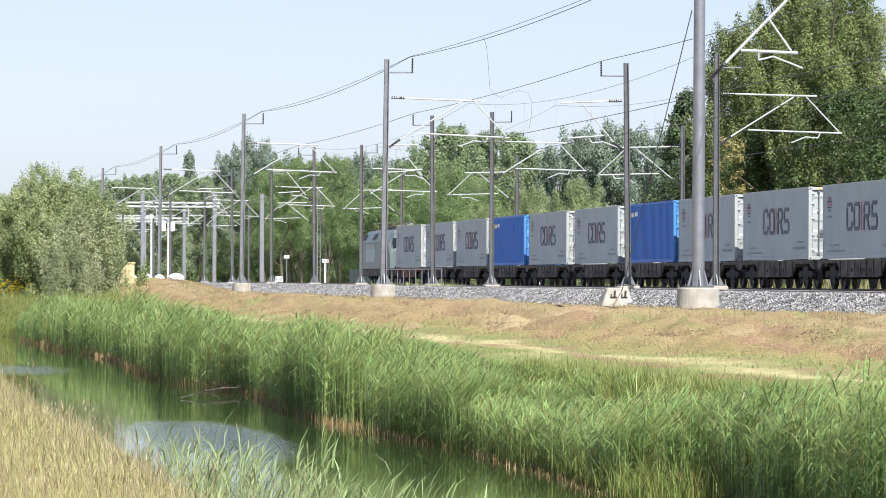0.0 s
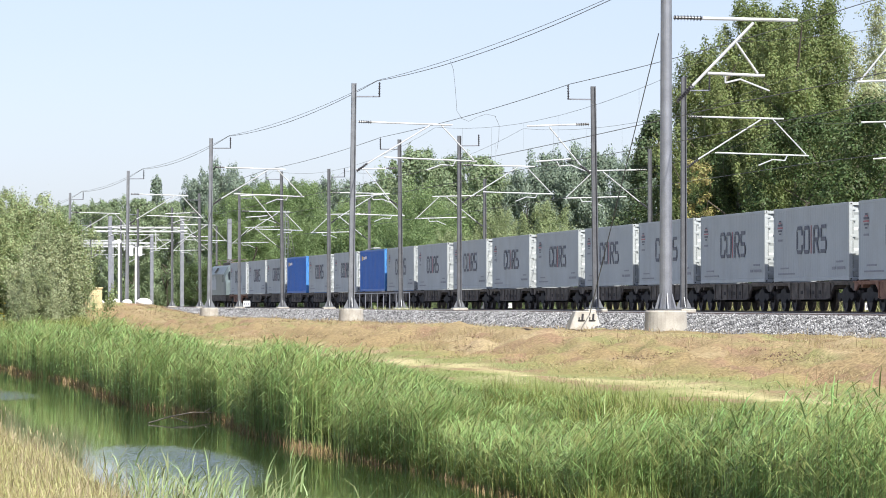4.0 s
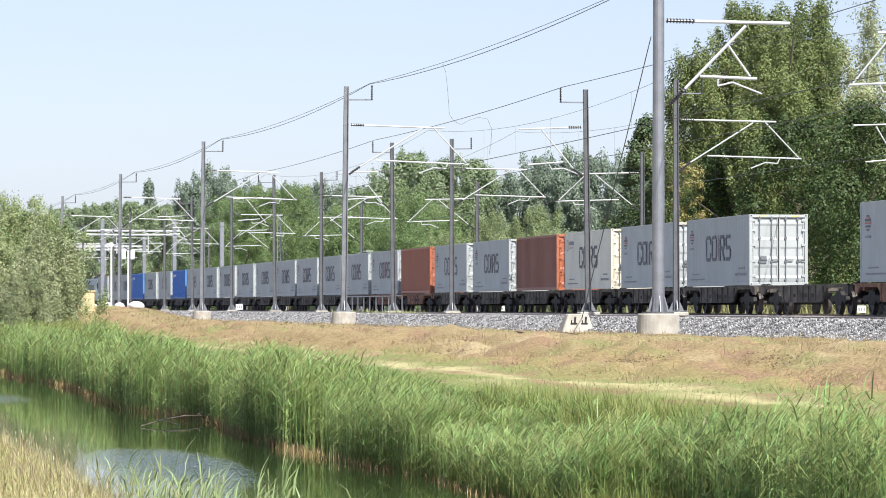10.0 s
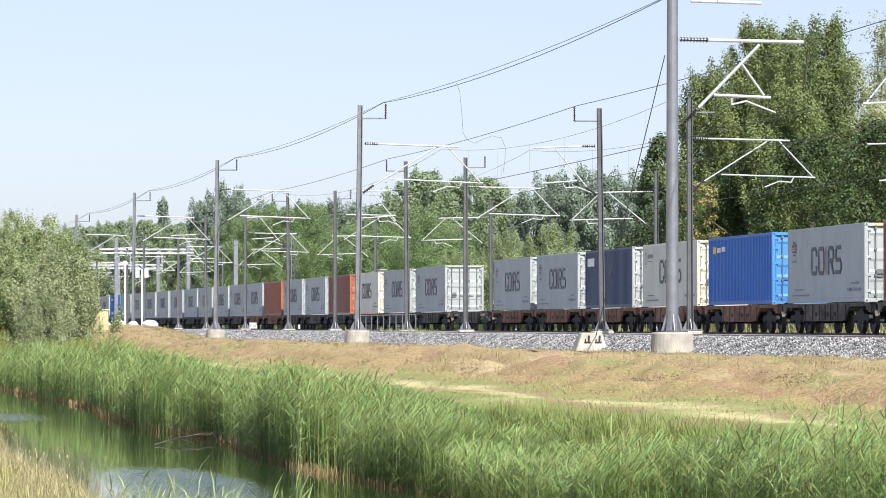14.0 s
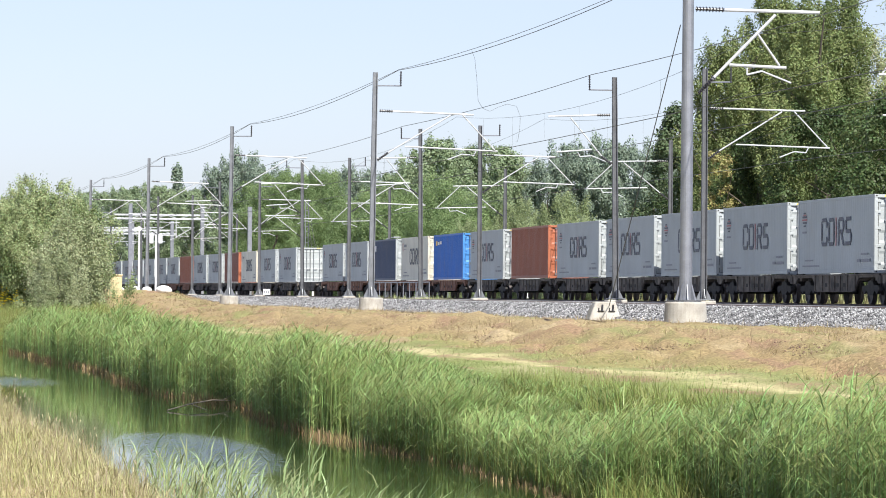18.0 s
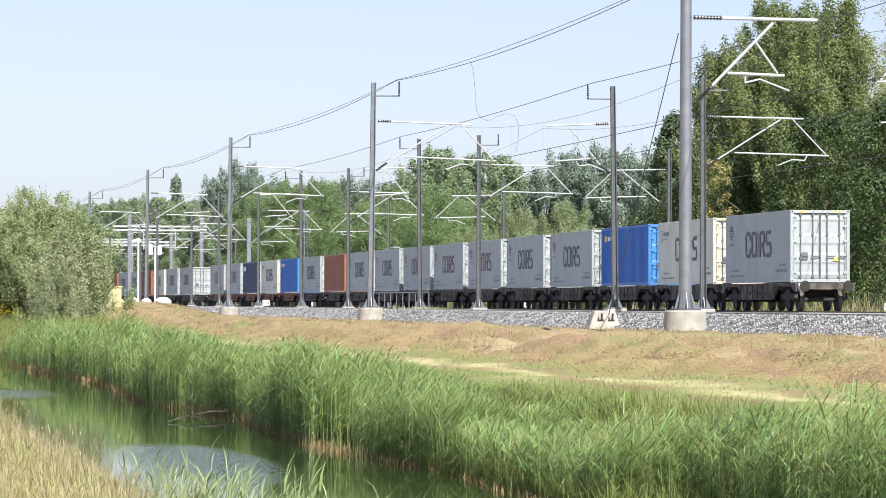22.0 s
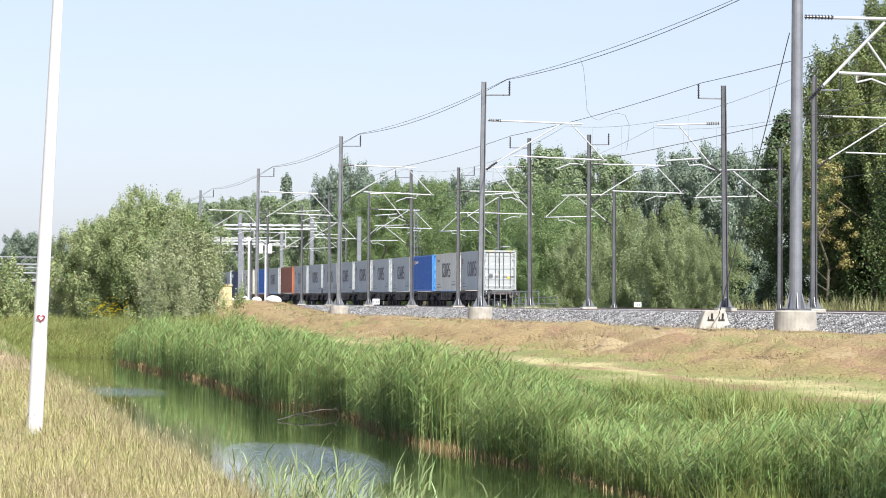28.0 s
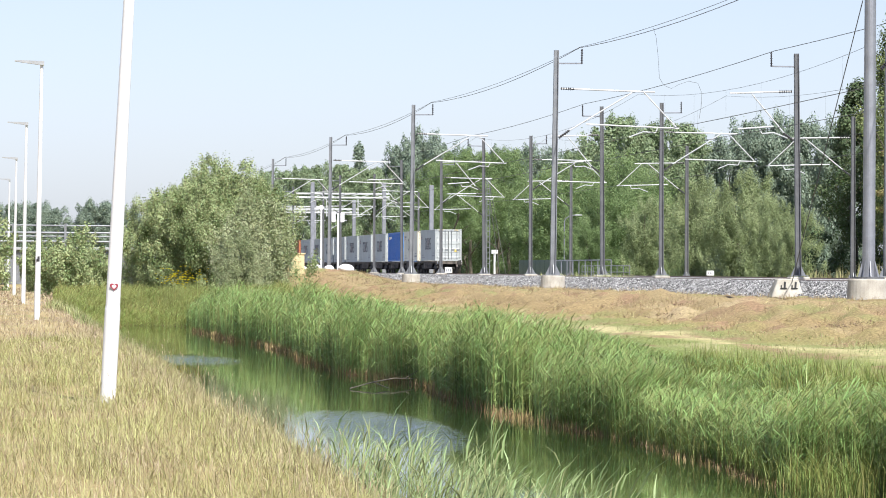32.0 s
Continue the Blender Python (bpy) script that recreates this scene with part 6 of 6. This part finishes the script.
            part("signal_disc", bm, PALE_WALL, s)
    # white line-side boards
    for x, y, z, w in ((23.9, 217.2, 1.02, 0.4), (45.8, 258, 0.9, 0.5), (46.4, 170, 0.9, 0.4), (44.8, 400, 3.3, 0.55)):
        s = thing("line_board", "small white board on a stake by the track", "sign", "line boards", pose(x, y, z))
        bm = bmesh.new()
        rod(bm, (0, 0, 0.6 - z), (0, 0, 0.62), 0.025 if z < 2 else 0.06, n=6)
        part("stake", bm, GALV, s)
        bm = bmesh.new()
        box(bm, (-w / 2, -0.05, 0.42), (w / 2, -0.03, 0.74), 0.008)
        b = part("board", bm, WHITE_PAINT, s)
        bm = bmesh.new()
        for u in (-0.12, 0.0, 0.11):
            box(bm, (u - 0.03, -0.056, 0.5), (u + 0.03, -0.05, 0.64))
        part("marking", bm, GREY_MARK, b)
    # equipment box with an arm
    s = thing("equipment_cabinet", "pale equipment cabinet on a post with an arm", "cabinet", m=pose(44.6, 366, 0.9))
    bm = bmesh.new()
    box(bm, (-0.09, -0.09, 0), (0.09, 0.09, 2.3), 0.02)
    part("body", bm, PALE_WALL, s)
    bm = bmesh.new()
    box(bm, (-0.3, -0.15, 2.25), (0.3, 0.15, 2.6), 0.02)
    part("arm", bm, PALE_WALL, s)
    # old street lamp in the scrub
    s = thing("street_lamp", "grey curved-arm street lamp in the scrub", "street lamp", m=pose(49.2, 352, 0.8))
    bm = bmesh.new()
    rod(bm, (0, 0, 0), (0, 0, 5.2), 0.07, 0.05, 8)
    part("post", bm, GALV, s)
    bm = bmesh.new()
    for i in range(4):
        a, b = i * 0.4, (i + 1) * 0.4
        rod(bm, (1.1 * (1 - math.cos(a)), 0, 5.2 + 0.6 * math.sin(a)), (1.1 * (1 - math.cos(b)), 0, 5.2 + 0.6 * math.sin(b)), 0.045, n=6)
    part("arm", bm, GALV, s)
    bm = bmesh.new()
    box(bm, (0.95, -0.12, 5.72), (1.6, 0.12, 5.86), 0.03)
    part("lamp_head", bm, GREY_PLASTIC, s)
    # portals over the tracks
    for y, x0, x1, z, up in ((450, 33.9, 42.1, 8.95, 1.5), (503, 31.0, 43.2, 8.0, 1.4), (560, 22.0, 42.5, 9.2, 1.0)):
        p = thing("gantry", "pale steel gantry spanning the tracks", "gantry", "gantries over the tracks", pose(0, y, 1.1))
        for x in (x0, x1):
            bm = bmesh.new()
            box(bm, (x - 0.22, -0.2, -0.3), (x + 0.22, 0.2, z + up), 0.03)
            part("post", bm, GALV, p)
        for dz in (-0.22, 0.22):
            bm = bmesh.new()
            box(bm, (x0 - 2.0, -0.1, z - 0.1 + dz), (x1 + 0.6, 0.1, z + 0.1 + dz), 0.02)
            part("beam", bm, ALU, p)
        n = int((x1 - x0) / 1.2)
        for i in range(n):
            a, b = x0 + (x1 - x0) * i / n, x0 + (x1 - x0) * (i + 1) / n
            bm = bmesh.new()
            rod(bm, (a, 0, z + (0.2 if i % 2 else -0.2)), (b, 0, z - (0.2 if i % 2 else -0.2)), 0.04, n=6)
            part("brace", bm, ALU, p)
        for x in (x0 + 1.6, x1 - 3.0):
            bm = bmesh.new()
            rod(bm, (x, 0, z - 0.2), (x, 0, z - 2.4), 0.06, n=6)
            rod(bm, (x, 0, z - 2.3), (x + 1.9, 0, z - 1.2), 0.05, n=6)
            rod(bm, (x, 0, z - 1.2), (x + 2.1, 0, z - 1.2), 0.05, n=6)
            part("hanger", bm, ALU, p)
    # lone posts beyond the third track, one of them laced like a ladder and guyed
    p = thing("steel_post", "pale steel post standing alone beyond the tracks", "post", m=pose(43.1, 408, 1.0))
    bm = bmesh.new()
    box(bm, (-0.22, -0.2, -0.3), (0.22, 0.2, 9.4), 0.03)
    part("shaft", bm, GALV, p)
    p = thing("laced_mast", "slender laced steel mast with slanting guy wires", "mast", m=pose(44.0, 366, 0.9))
    for x in (-0.14, 0.14):
        bm = bmesh.new()
        box(bm, (x - 0.035, -0.05, -0.2), (x + 0.035, 0.05, 9.4))
        part("leg", bm, GALV_OLD, p)
    for i in range(18):
        bm = bmesh.new()
        box(bm, (-0.11, -0.03, 0.3 + i * 0.5), (0.11, 0.03, 0.36 + i * 0.5))
        part("rung", bm, GALV_OLD, p)
    for x, z in ((0.9, 7.6), (1.5, 8.8)):
        bm = bmesh.new()
        rod(bm, (0.1, 0, z), (x, -2.0, -0.1), 0.022, n=6)
        part("guy_wire", bm, WIRE, p)
    # heart-shaped sticker on the first lamp post
    bm = bmesh.new()
    heart = [(0.0032 * 16 * math.sin(k) ** 3, 0.0032 * (13 * math.cos(k) - 5 * math.cos(2 * k) - 2 * math.cos(3 * k) - math.cos(4 * k))) for k in [i * math.tau / 28 for i in range(28)]]
    slab(bm, [(u, 1.385 + v) for u, v in heart], "y", -0.102, -0.092)
    a = part("sticker", bm, HEART_RED, LAMP, "small red-rimmed heart sticker")
    bm = bmesh.new()
    slab(bm, [(u * 0.55, 1.384 + v * 0.54) for u, v in heart], "y", -0.105, -0.1)
    part("sticker_centre", bm, PINK_MARK, a)
    # pipe rack and low shed far along the path
    s = thing("pipe_bridge", "pale pipe bridge far along the path", "pipe bridge", m=pose(0, 380, 0))
    for i, z in enumerate((4.2, 4.7, 5.05, 5.75)):
        bm = bmesh.new()
        rod(bm, (-12, 0, z), (11, 6, z), 0.07 if i % 2 else 0.1, n=10)
        part("pipe", bm, GALV, s)
    for x in (-10, -5, 0, 5, 10):
        bm = bmesh.new()
        box(bm, (x - 0.12, x * 0.26 + 3.0, 0), (x + 0.12, x * 0.26 + 3.3, 5.9))
        part("support", bm, GALV_OLD, s)
    # low shed below the pipes
    s = thing("low_shed", "low grey shed with a dark blue opening", "shed", m=pose(3.0, 392, 0))
    bm = bmesh.new()
    box(bm, (-9, 0, 0), (9, 8, 3.4), 0.05)
    part("wall", bm, GALV_OLD, s)
    bm = bmesh.new()
    box(bm, (-9.3, -0.4, 3.4), (9.3, 8.4, 3.7), 0.04)
    part("roof", bm, GREY_PLASTIC, s)
    bm = bmesh.new()
    box(bm, (-1.2, -0.06, 0.3), (0.8, 0.02, 3.1), 0.02)
    part("opening", bm, NAVY, s, "dark blue opening")
    # fallen branch in the water
    s = thing("fallen_branch", "bare fallen branch lying in the ditch", "branch", m=pose(7.9, 84.5, WATER_Z))
    bm = bmesh.new()
    pts = [(-0.9, -2.2, 0.02), (-0.3, -0.9, 0.12), (0.3, 0.6, 0.16), (1.0, 2.2, 0.1)]
    for p, q in zip(pts, pts[1:]):
        rod(bm, p, q, 0.013, n=6)
    rod(bm, (-0.3, -0.9, 0.12), (-0.1, -2.4, 0.03), 0.008, n=6)
    rod(bm, (0.6, 1.3, 0.14), (0.9, 1.5, 0.3), 0.007, n=6)
    part("limb", bm, FRAME_DARK, s)


build_small_things()

motions()
